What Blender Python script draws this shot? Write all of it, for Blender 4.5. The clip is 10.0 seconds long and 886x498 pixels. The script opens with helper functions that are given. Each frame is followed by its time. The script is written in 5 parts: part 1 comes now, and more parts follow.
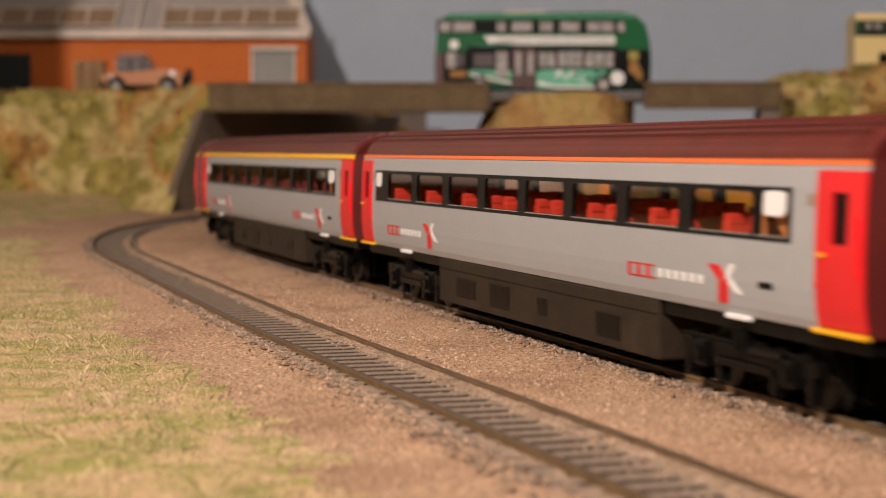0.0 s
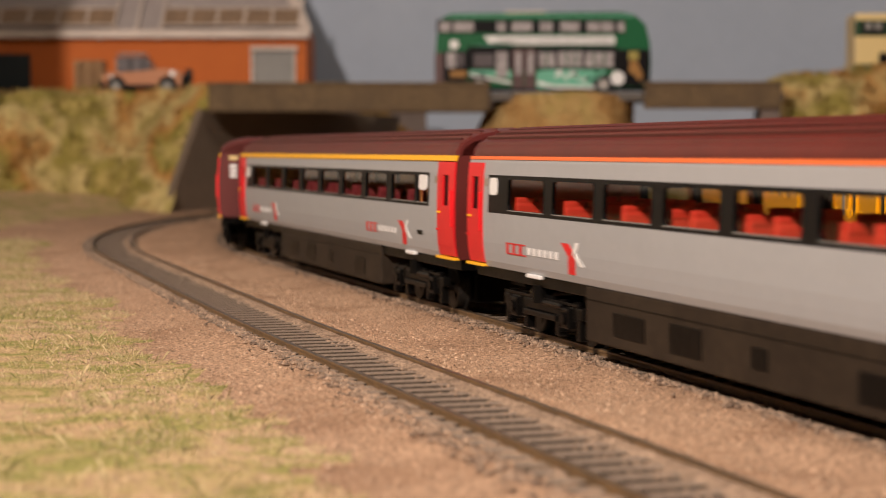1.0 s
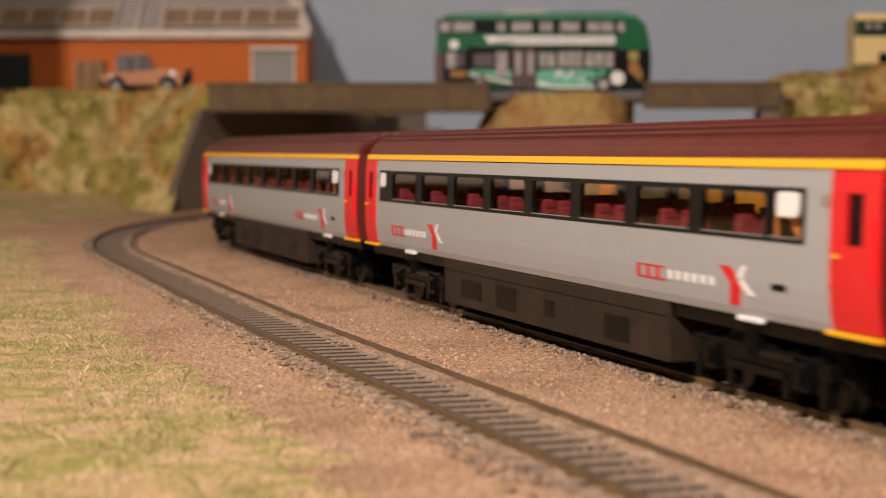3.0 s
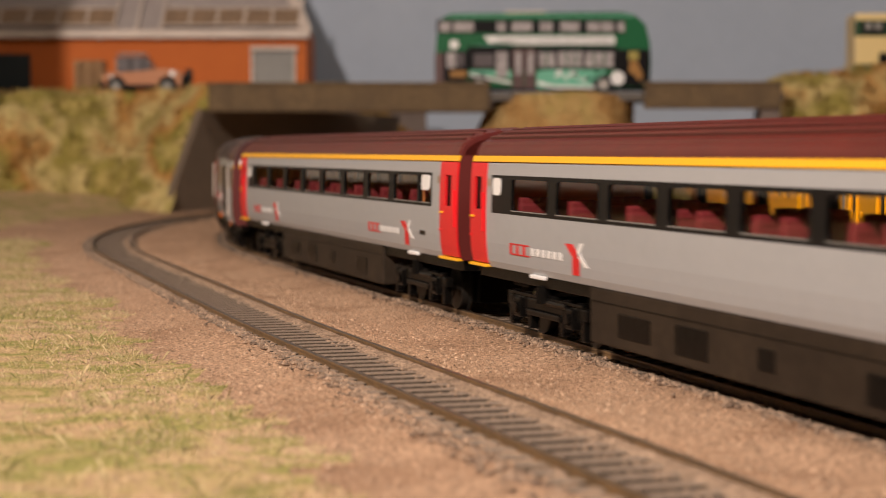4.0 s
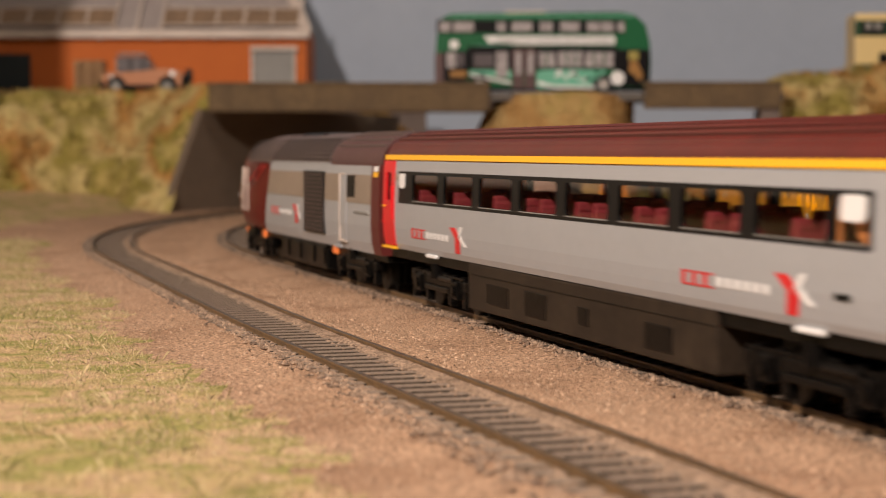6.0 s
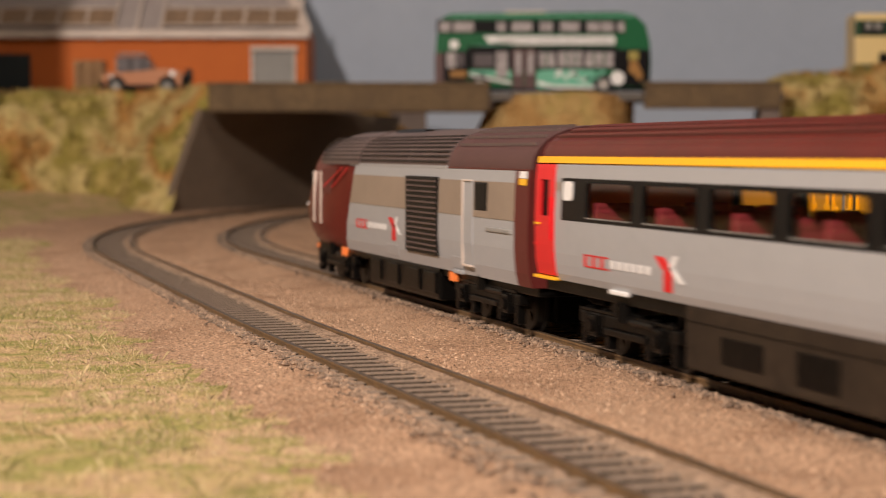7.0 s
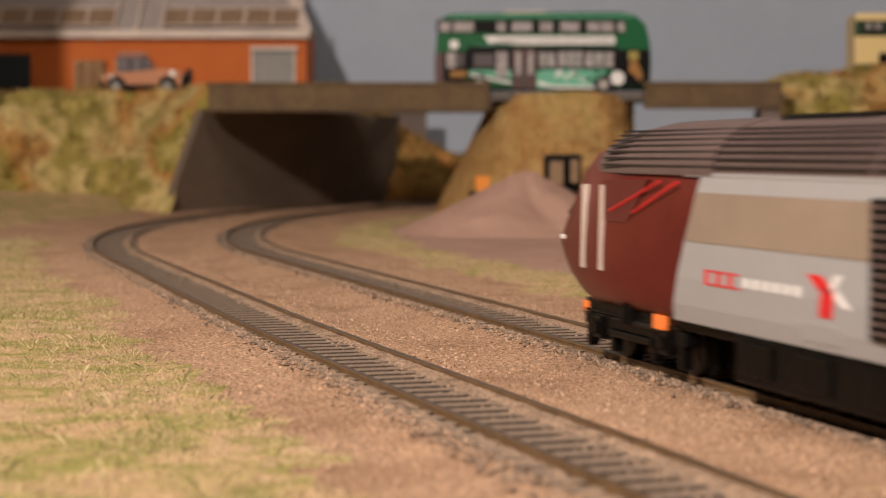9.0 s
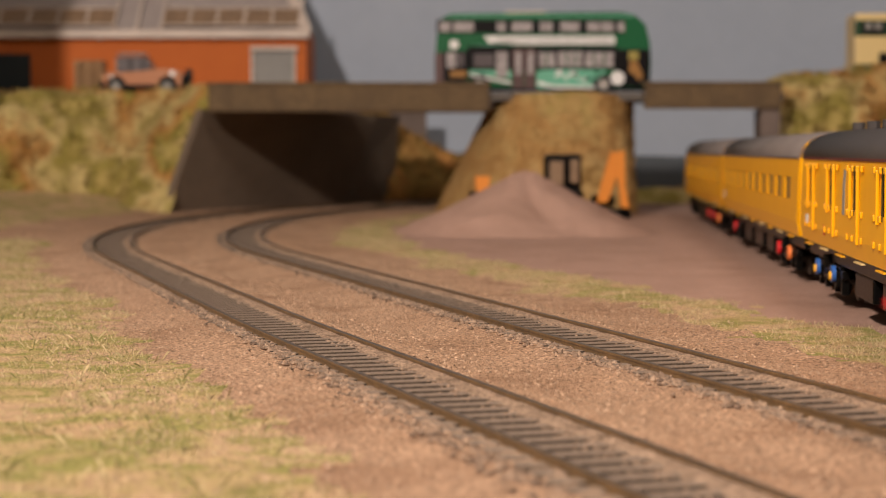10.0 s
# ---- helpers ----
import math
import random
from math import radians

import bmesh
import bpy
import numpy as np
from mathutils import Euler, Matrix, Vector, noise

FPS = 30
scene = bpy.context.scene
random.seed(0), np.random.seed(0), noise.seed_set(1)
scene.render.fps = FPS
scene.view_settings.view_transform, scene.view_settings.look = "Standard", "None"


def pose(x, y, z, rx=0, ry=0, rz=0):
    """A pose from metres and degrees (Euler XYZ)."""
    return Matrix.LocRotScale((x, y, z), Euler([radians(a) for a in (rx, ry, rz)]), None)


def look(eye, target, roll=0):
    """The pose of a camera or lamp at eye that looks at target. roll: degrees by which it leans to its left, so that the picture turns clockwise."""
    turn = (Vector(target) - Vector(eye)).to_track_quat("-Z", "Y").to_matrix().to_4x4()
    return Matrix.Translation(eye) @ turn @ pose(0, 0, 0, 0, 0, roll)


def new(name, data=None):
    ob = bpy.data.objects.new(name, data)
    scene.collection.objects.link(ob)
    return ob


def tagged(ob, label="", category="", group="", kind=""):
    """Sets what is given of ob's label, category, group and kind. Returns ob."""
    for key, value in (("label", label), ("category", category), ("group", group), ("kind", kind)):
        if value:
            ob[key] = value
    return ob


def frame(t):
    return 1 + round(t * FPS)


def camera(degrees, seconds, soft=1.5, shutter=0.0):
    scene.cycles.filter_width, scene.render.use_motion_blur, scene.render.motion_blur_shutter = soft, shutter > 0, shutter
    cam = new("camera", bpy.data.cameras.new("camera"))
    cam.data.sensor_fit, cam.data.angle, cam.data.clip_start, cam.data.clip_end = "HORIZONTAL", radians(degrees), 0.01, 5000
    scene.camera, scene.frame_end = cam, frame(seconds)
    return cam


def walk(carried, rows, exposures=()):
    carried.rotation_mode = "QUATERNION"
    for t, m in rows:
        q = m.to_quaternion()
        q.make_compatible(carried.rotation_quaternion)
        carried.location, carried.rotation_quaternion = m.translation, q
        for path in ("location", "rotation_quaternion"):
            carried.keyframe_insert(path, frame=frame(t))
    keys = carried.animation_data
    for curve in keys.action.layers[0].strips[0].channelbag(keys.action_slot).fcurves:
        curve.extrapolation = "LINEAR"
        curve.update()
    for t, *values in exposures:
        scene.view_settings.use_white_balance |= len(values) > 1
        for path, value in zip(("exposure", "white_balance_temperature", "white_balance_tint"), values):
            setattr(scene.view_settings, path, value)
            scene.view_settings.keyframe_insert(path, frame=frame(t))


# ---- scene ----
# A model railway at 1:76: true sizes in metres, rail tops at z = 0.
cam = camera(27.36, 10.0, soft=1.0, shutter=0.7)
cam.data.dof.use_dof = True
cam.data.dof.focus_distance, cam.data.dof.aperture_fstop = 0.42, 28.0
EYE = pose(0, 0, 0.0433, 90 - 3.116, 0, 0)
walk(cam, [(0.0, EYE), (10.0, EYE)], exposures=[(0.0, 0.0), (10.0, 0.0)])

# ---- light: one hard low key lamp over the layout, an added fill, a dim room around it ----
world = bpy.data.worlds.new("room_air")
scene.world = world
world.use_nodes = True
world.node_tree.nodes["Background"].inputs[0].default_value = (1.0, 0.90, 0.82, 1)
world.node_tree.nodes["Background"].inputs[1].default_value = 0.13
# Key lamp, well below the ceiling, placed to suit the cast shadows.
lamp = bpy.data.lights.new("key_spot", "AREA")
lamp.shape, lamp.size, lamp.energy, lamp.color = "DISK", 0.07, 28.0, (1.0, 0.84, 0.735)
new("key_spot_light", lamp).matrix_world = look((-0.50, -0.52, 0.78), (0.0, 0.9, 0.0))
# Soft unseen lamp added overhead to fill the shadows.
lamp_b = bpy.data.lights.new("fill_lamp", "AREA")
lamp_b.shape, lamp_b.size, lamp_b.energy, lamp_b.color = "DISK", 0.5, 11.0, (1.0, 0.88, 0.78)
new("fill_lamp_light", lamp_b).matrix_world = look((0.5, -0.6, 1.5), (0.1, 0.8, 0.0))


# ---- materials ----
def node(nt, kind, x=0, **vals):
    n = nt.nodes.new(kind)
    for k, v in vals.items():
        n.inputs[k.replace("_", " ")].default_value = v
    return n


def paint(name, col, rough=0.5, metal=0.0, grain=0.0, scale=400.0, bump=0.0, col2=None, patch=25.0, spec=0.5, coat=0.0):
    """A surface with fine grain and wide patches of a second colour."""
    m = bpy.data.materials.new(name)
    m.use_nodes = True
    nt = m.node_tree
    b = nt.nodes["Principled BSDF"]
    b.inputs["Roughness"].default_value, b.inputs["Metallic"].default_value = rough, metal
    b.inputs["Specular IOR Level"].default_value = spec
    b.inputs["Coat Weight"].default_value = coat
    c = (*col, 1)
    if col2 is None and not grain and not bump:
        b.inputs["Base Color"].default_value = c
        return m
    co = nt.nodes.new("ShaderNodeTexCoord")
    wide = node(nt, "ShaderNodeTexNoise", Scale=patch, Detail=4.0, Roughness=0.6)
    fine = node(nt, "ShaderNodeTexNoise", Scale=scale, Detail=3.0, Roughness=0.7)
    for n in (wide, fine):
        nt.links.new(co.outputs["Object"], n.inputs["Vector"])
    ramp = nt.nodes.new("ShaderNodeValToRGB")
    ramp.color_ramp.elements[0].position, ramp.color_ramp.elements[1].position = 0.35, 0.65
    c2 = (*(col2 or [v * 0.8 for v in col]), 1)
    ramp.color_ramp.elements[0].color, ramp.color_ramp.elements[1].color = c, c2
    nt.links.new(wide.outputs["Fac"], ramp.inputs[0])
    mix = nt.nodes.new("ShaderNodeMix")
    mix.data_type, mix.blend_type = "RGBA", "OVERLAY"
    mix.inputs[0].default_value = grain
    nt.links.new(ramp.outputs[0], mix.inputs[6])
    bw = nt.nodes.new("ShaderNodeValToRGB")
    bw.color_ramp.elements[0].position, bw.color_ramp.elements[1].position = 0.3, 0.7
    nt.links.new(fine.outputs["Fac"], bw.inputs[0])
    nt.links.new(bw.outputs[0], mix.inputs[7])
    nt.links.new(mix.outputs[2], b.inputs["Base Color"])
    if bump:
        bp = node(nt, "ShaderNodeBump", Strength=bump, Distance=0.0008)
        nt.links.new(fine.outputs["Fac"], bp.inputs["Height"])
        nt.links.new(bp.outputs[0], b.inputs["Normal"])
    return m


def blend(name, cols, patch, rough=0.95, scale=900.0, bump=0.8, grain=0.5, stretch=(1, 1, 1)):
    """Loose scenic material: several colours in patches, with grain."""
    m = paint(name, cols[0], rough, 0, grain, scale, bump, cols[1], patch, spec=0.2)
    nt = m.node_tree
    ramp = [n for n in nt.nodes if n.type == "VALTORGB"][0].color_ramp
    while len(ramp.elements) > 1:
        ramp.elements.remove(ramp.elements[-1])
    n = len(cols)
    for i, c in enumerate(cols):
        p = 0.32 + 0.36 * i / (n - 1)
        e = ramp.elements[0] if i == 0 else ramp.elements.new(p)
        e.position, e.color = p, (*c, 1)
    return m


def glass(name, tint=(1, 1, 1), rough=0.02):
    m = bpy.data.materials.new(name)
    m.use_nodes = True
    nt = m.node_tree
    for n in list(nt.nodes):
        nt.nodes.remove(n)
    out, tr, gl, mx, lw, pw, sc = (nt.nodes.new("ShaderNode" + k) for k in ("OutputMaterial", "BsdfTransparent", "BsdfGlossy", "MixShader", "LayerWeight", "Math", "Math"))
    tr.inputs[0].default_value, gl.inputs["Roughness"].default_value = (*tint, 1), rough
    lw.inputs[0].default_value = 0.5
    pw.operation, sc.operation = "POWER", "MULTIPLY_ADD"
    pw.inputs[1].default_value, sc.inputs[1].default_value, sc.inputs[2].default_value = 3.6, 0.60, 0.04
    nt.links.new(lw.outputs["Facing"], pw.inputs[0])
    nt.links.new(pw.outputs[0], sc.inputs[0])
    nt.links.new(sc.outputs[0], mx.inputs[0])
    nt.links.new(tr.outputs[0], mx.inputs[1])
    nt.links.new(gl.outputs[0], mx.inputs[2])
    nt.links.new(mx.outputs[0], out.inputs[0])
    return m


GREY = paint("coach_grey", (0.345, 0.35, 0.36), 0.38, grain=0.03, patch=40, col2=(0.33, 0.335, 0.345))
RED = paint("door_red", (0.72, 0.014, 0.02), 0.4, grain=0.05)
MAROON = paint("roof_maroon", (0.118, 0.0150, 0.0105), 0.36, grain=0.10, patch=40, col2=(0.092, 0.013, 0.0095))
MAROON_DK = paint("end_maroon", (0.10, 0.013, 0.011), 0.5)
YELLOW = paint("stripe_yellow", (0.90, 0.46, 0.015), 0.45)
ORANGE = paint("stripe_orange", (0.80, 0.16, 0.04), 0.45)
BLACK = paint("band_black", (0.006, 0.0055, 0.006), 0.4, spec=0.12)
FRAME = paint("underframe_black", (0.0028, 0.0026, 0.0026), 0.30, grain=0.2, bump=0.15, col2=(0.0048, 0.0042, 0.0038), spec=0.07)
SKIRT = paint("underframe_brown", (0.034, 0.024, 0.016), 0.55, spec=0.14, grain=0.25, col2=(0.024, 0.017, 0.012), patch=60)
STEEL = paint("wheel_steel", (0.02, 0.017, 0.014), 0.5, 0.3)
WHITE = paint("label_white", (0.78, 0.77, 0.76), 0.5)
TAN = paint("band_tan", (0.30, 0.235, 0.18), 0.45, grain=0.05)
SEAT = paint("seat_red", (0.55, 0.028, 0.010), 0.7)
SEAT_B = paint("seat_plum", (0.17, 0.010, 0.018), 0.7)
INSIDE = paint("lining_brown", (0.62, 0.23, 0.07), 0.6)
PANE = glass("window_glass", (0.95, 0.93, 0.90))
DKGREY = paint("roof_grey_brown", (0.100, 0.068, 0.064), 0.5, grain=0.12, col2=(0.12, 0.082, 0.076))
AMBER = paint("box_orange", (0.90, 0.23, 0.05), 0.5)
RAIL = paint("rail_rust", (0.19, 0.112, 0.048), 0.5, 0.1, grain=0.3, scale=900, col2=(0.12, 0.074, 0.036), patch=120)
# Darker than the rail sides: dirt, and the dim room the heads would mirror.
RAIL_TOP = paint("rail_head_dark", (0.105, 0.072, 0.046), 0.4, 0.2, grain=0.3, scale=900, col2=(0.075, 0.052, 0.034), patch=160)
SLEEPER = paint("sleeper_brown", (0.255, 0.188, 0.137), 0.85, grain=0.35, scale=1200, bump=0.4, col2=(0.185, 0.136, 0.10), patch=160)
# Dark brown that paints in the shade and dirt between and beside the sleepers.
GAP_SHADE = paint("gap_shade_dark", (0.040, 0.028, 0.019), 0.95, grain=0.4, scale=1200, bump=0.4, col2=(0.075, 0.053, 0.037), patch=160)
BED = blend("track_bed", [(0.25, 0.172, 0.118), (0.38, 0.265, 0.184), (0.30, 0.208, 0.144), (0.21, 0.145, 0.10)], 110, scale=1500, grain=0.8, bump=1.0)
BALLAST = blend("ballast_sand", [(0.335, 0.200, 0.122), (0.435, 0.278, 0.178), (0.405, 0.252, 0.158), (0.315, 0.190, 0.117)], 22, scale=1300, grain=0.8, bump=1.0)
STONE = paint("ballast_stone", (0.17, 0.12, 0.09), 0.9, grain=0.5, scale=900, bump=0.4, col2=(0.36, 0.25, 0.175), patch=300)
def island_mix(m, dark, pale):
    """Gives each loose piece of one mesh its own tone."""
    nt = m.node_tree
    g, r = nt.nodes.new("ShaderNodeNewGeometry"), nt.nodes.new("ShaderNodeValToRGB")
    r.color_ramp.elements[0].color, r.color_ramp.elements[1].color = (*dark, 1), (*pale, 1)
    nt.links.new(g.outputs["Random Per Island"], r.inputs[0])
    nt.links.new(r.outputs[0], nt.nodes["Principled BSDF"].inputs["Base Color"])


island_mix(STONE, (0.11, 0.072, 0.050), (0.38, 0.26, 0.175))
CRUMB = paint("sand_crumb", (0.4, 0.27, 0.18), 0.9)
island_mix(CRUMB, (0.10, 0.060, 0.036), (0.62, 0.43, 0.29))
GRASS = blend("grass_mat", [(0.50, 0.33, 0.20), (0.46, 0.33, 0.16), (0.27, 0.255, 0.075), (0.46, 0.335, 0.165), (0.51, 0.345, 0.21), (0.32, 0.285, 0.095), (0.52, 0.355, 0.22)], 24, scale=1300)
BLADE = blend("grass_blade", [(0.42, 0.36, 0.19), (0.56, 0.46, 0.29), (0.36, 0.335, 0.16), (0.50, 0.40, 0.24)], 60)
island_mix(BLADE, (0.14, 0.145, 0.042), (0.66, 0.52, 0.31))
BANK = blend("bank_flock", [(0.11, 0.075, 0.02), (0.46, 0.35, 0.12), (0.27, 0.22, 0.05), (0.54, 0.42, 0.18), (0.42, 0.21, 0.062), (0.30, 0.25, 0.06), (0.48, 0.36, 0.14)], 9.5, scale=1100, bump=1.0)
BANK_C = blend("scrub_brown", [(0.14, 0.085, 0.026), (0.42, 0.235, 0.075), (0.26, 0.17, 0.05), (0.52, 0.26, 0.08), (0.32, 0.22, 0.065)], 14, scale=1100, bump=1.0)
BANK_B = blend("mound_flock", [(0.28, 0.165, 0.055), (0.46, 0.31, 0.13), (0.36, 0.20, 0.07), (0.42, 0.28, 0.11), (0.30, 0.245, 0.075)], 20, scale=1100, bump=0.5)
GRIT = blend("grit_pink", [(0.33, 0.205, 0.155), (0.41, 0.262, 0.205), (0.36, 0.228, 0.175)], 14, scale=1800, bump=0.5, grain=0.3)
BRICK = paint("shed_orange", (0.53, 0.130, 0.021), 0.8, grain=0.12, scale=500, col2=(0.50, 0.118, 0.018), patch=30)
ROOFING = paint("shed_roof", (0.38, 0.33, 0.31), 0.7, grain=0.15, col2=(0.32, 0.275, 0.26), patch=40)
TRIM = paint("shed_trim", (0.68, 0.575, 0.50), 0.6, grain=0.1)
ROOFWIN = paint("shed_rooflight", (0.27, 0.175, 0.105), 0.35, grain=0.2, patch=90)
SHUTTER = paint("shutter_grey", (0.30, 0.29, 0.27), 0.6, grain=0.1)
DARKDOOR = paint("door_teal", (0.014, 0.022, 0.026), 0.5)
GIRDER = paint("girder_brown", (0.135, 0.088, 0.042), 0.85, grain=0.3, scale=300, bump=0.3, col2=(0.10, 0.065, 0.033), patch=60)
PORTAL = paint("portal_wall", (0.165, 0.122, 0.086), 0.9, grain=0.12, scale=300, col2=(0.140, 0.105, 0.075), patch=30)
PORTAL_DK = paint("portal_dark", (0.17, 0.13, 0.11), 0.9, grain=0.1)
SKYBOARD = paint("backscene_grey", (0.385, 0.44, 0.525), 0.85, grain=0.03, scale=60, col2=(0.365, 0.42, 0.505), patch=3)
HILLS = paint("backscene_hills", (0.10, 0.115, 0.13), 0.9, grain=0.05, patch=12)
BUSGREEN = paint("bus_green", (0.006, 0.105, 0.036), 0.4, spec=0.25)
BUSMINT = paint("bus_mint", (0.14, 0.44, 0.30), 0.4)
RIB = paint("roof_rib_dark", (0.058, 0.008, 0.0065), 0.5)
# Pale mottled grey puts a reflection into the colour of the bus panes.
BUSPANE = paint("bus_pane_reflection", (0.42, 0.39, 0.39), 0.25, grain=0.25, scale=260, col2=(0.30, 0.27, 0.27), patch=180)
PANEBROWN = paint("pane_brown", (0.16, 0.085, 0.02), 0.3)
AMBERDULL = paint("dull_orange", (0.30, 0.14, 0.025), 0.6)
OLIVEYEL = paint("olive_yellow", (0.34, 0.28, 0.06), 0.6)
CARGLASS = paint("car_glass", (0.11, 0.095, 0.10), 0.25)
ROOFMIX = paint("roof_brown_maroon", (0.095, 0.042, 0.040), 0.5, grain=0.1)
LOUVRE = paint("louvre_brown", (0.020, 0.015, 0.015), 0.6)
CREAM = paint("bus_cream", (0.72, 0.55, 0.25), 0.45)
BUSDARK = paint("bus_dark_green", (0.015, 0.055, 0.022), 0.4)
TESTYEL = paint("coach_yellow", (0.86, 0.415, 0.002), 0.40, grain=0.04, patch=50, spec=0.3, col2=(0.82, 0.385, 0.002))
ROOFGREY = paint("coach_roof_grey", (0.16, 0.135, 0.125), 0.6, grain=0.1)
ROOFDARK = paint("coach_roof_dark", (0.06, 0.05, 0.047), 0.55, grain=0.1)
COPPER = paint("car_copper", (0.34, 0.145, 0.07), 0.3, 0.35, coat=0.4)
TYRE = paint("tyre_black", (0.018, 0.017, 0.017), 0.8)
DIGGER = paint("digger_orange", (0.72, 0.24, 0.02), 0.5)
PALLET = paint("pallet_wood", (0.40, 0.24, 0.12), 0.8, grain=0.3, patch=200)
ROAD = paint("road_grey", (0.13, 0.115, 0.10), 0.9, grain=0.3, bump=0.3)
ROOMWALL = paint("room_wall", (0.62, 0.57, 0.50), 0.9, grain=0.05, patch=4)
BLUE = paint("buffer_blue", (0.03, 0.12, 0.40), 0.45)


# ---- mesh helpers ----
def part(name, bm, mat, parent=None, label="", smooth=False):
    me = bpy.data.meshes.new(name)
    bmesh.ops.recalc_face_normals(bm, faces=bm.faces)
    bm.to_mesh(me)
    bm.free()
    for m in (mat if isinstance(mat, (list, tuple)) else [mat]):
        me.materials.append(m)
    if smooth:
        for p in me.polygons:
            p.use_smooth = True
    ob = new(name, me)
    ob.parent = parent
    if label:
        ob["label"] = label
    return ob


def again(name, ob, m, parent):
    """The same mesh once more as a part."""
    o = new(name, ob.data)
    o.parent, o.matrix_basis = parent, m
    return o


def box(x0, x1, y0, y1, z0, z1, bevel=0.0, bm=None, mat=0):
    bm = bm or bmesh.new()
    r = bmesh.ops.create_cube(bm, size=1)
    vs = r["verts"]
    bmesh.ops.transform(bm, verts=vs, matrix=Matrix.Translation(((x0 + x1) / 2, (y0 + y1) / 2, (z0 + z1) / 2)) @ Matrix.Diagonal((abs(x1 - x0), abs(y1 - y0), abs(z1 - z0), 1)))
    es = list({e for v in vs for e in v.link_edges})
    if bevel:
        bmesh.ops.bevel(bm, geom=es, offset=bevel, segments=2, affect="EDGES", profile=0.6)
    if mat:
        for v in vs:
            if v.is_valid:
                for fc in v.link_faces:
                    fc.material_index = mat
    return bm


def cyl(bm, c, r, axis, length, n=16, r2=None):
    bm = bm or bmesh.new()
    turn = {"x": pose(0, 0, 0, 0, 90, 0), "y": pose(0, 0, 0, 90, 0, 0), "z": Matrix.Identity(4)}[axis]
    bmesh.ops.create_cone(bm, cap_ends=True, segments=n, radius1=r, radius2=r if r2 is None else r2, depth=length, matrix=Matrix.Translation(c) @ turn)
    return bm


def loft(rings, closed=True, caps=True, bm=None):
    bm = bm or bmesh.new()
    vs = [[bm.verts.new(p) for p in r] for r in rings]
    n = len(rings[0])
    for a, b in zip(vs[:-1], vs[1:]):
        for i in range(n if closed else n - 1):
            j = (i + 1) % n
            bm.faces.new((a[i], a[j], b[j], b[i]))
    if caps and closed:
        bm.faces.new(vs[0][::-1])
        bm.faces.new(vs[-1])
    return bm


def extrude_poly(pts, y0, y1, bm=None):
    """A polygon in x and z, drawn out from y0 to y1."""
    return loft([[(x, y0, z) for x, z in pts], [(x, y1, z) for x, z in pts]], bm=bm)


def grid_sheet(nx, ny, place):
    """A sheet of nx by ny cells, place(i, j) giving each corner."""
    bm = bmesh.new()
    vs = [[bm.verts.new(place(i / nx, j / ny)) for i in range(nx + 1)] for j in range(ny + 1)]
    for j in range(ny):
        for i in range(nx):
            bm.faces.new((vs[j][i], vs[j][i + 1], vs[j + 1][i + 1], vs[j + 1][i]))
    return bm


def fbm(x, y, z=0.0, n=3):
    return noise.fractal((x, y, z), 0.9, 2.1, n)


def smooth01(a, b, x):
    t = min(1.0, max(0.0, (x - a) / (b - a)))
    return t * t * (3 - 2 * t)


def thing(name, label, category, m=None, group="", kind=""):
    ob = new(name)
    if m is not None:
        ob.matrix_world = m
    return tagged(ob, label, category, group, kind)


def solo(name, bm, mat, label, category, kind="", group="", smooth=False):
    return tagged(part(name, bm, mat, None, "", smooth), label, category, group, kind)


# ---- the line of the tracks: straight past the camera, then a curve to the right ----
SLOPE, BEND_Y, RADIUS, MIDDLE_X = 0.302, 0.767, 0.95, -0.0184  # of the train's track; MIDDLE_X at y = 0.6
TURN = math.atan(SLOPE)
SPACING, GAUGE = 0.0636, 0.0165


def track_at(s, off=0.0):
    """Place and heading at s metres past y = 0.6, off metres to the outside of the curve."""
    s0 = (BEND_Y - 0.6) / math.cos(TURN)
    if s < s0:
        x, y, th = MIDDLE_X - s * math.sin(TURN), 0.6 + s * math.cos(TURN), -TURN
    else:
        bx, by = MIDDLE_X - s0 * math.sin(TURN), BEND_Y
        cx, cy = bx + RADIUS * math.cos(TURN), by + RADIUS * math.sin(TURN)
        th = -TURN + (s - s0) / RADIUS
        x, y = cx - RADIUS * math.cos(th), cy + RADIUS * math.sin(th)
    off -= 0.0024 * smooth01(0.22, 0.50, s) * (1 - off / SPACING)
    return x - off * math.cos(th), y + off * math.sin(th), th


# ---- room and board ----
def build_room():
    solo("room_floor", box(-3, 3, -3, 3, -1.0, -0.95), ROOMWALL, "plain dim room floor below the layout", "floor", "structure")
    solo("wall_south", box(-3, 3, -3.1, -3, -0.95, 1.7), ROOMWALL, "plain cream painted room wall", "wall", "structure")
    solo("wall_west", box(-3.1, -3, -3, 3, -0.95, 1.7), ROOMWALL, "plain cream painted room wall", "wall", "structure")
    solo("wall_east", box(3, 3.1, -3, 3, -0.95, 1.7), ROOMWALL, "plain cream painted room wall", "wall", "structure")
    solo("wall_north", box(-3, 3, 3, 3.1, -0.95, 1.7), ROOMWALL, "plain cream painted room wall", "wall", "structure")
    solo("ceiling", box(-3, 3, -3, 3, 1.7, 1.75), ROOMWALL, "plain white room ceiling", "ceiling", "structure")
    # Out-of-view board, added so that its shadow falls on the shed's left end.
    solo("shade_wing", box(-1.3, -0.3625, 1.20, 1.205, 0.03, 0.60), ROOMWALL, "plain unseen side board added to shade the shed", "wall", "structure")
    solo("backdrop", box(-1.6, 1.9, 1.74, 1.75, -0.02, 0.62), SKYBOARD, "plain grey-blue painted backscene board", "backdrop", "structure")


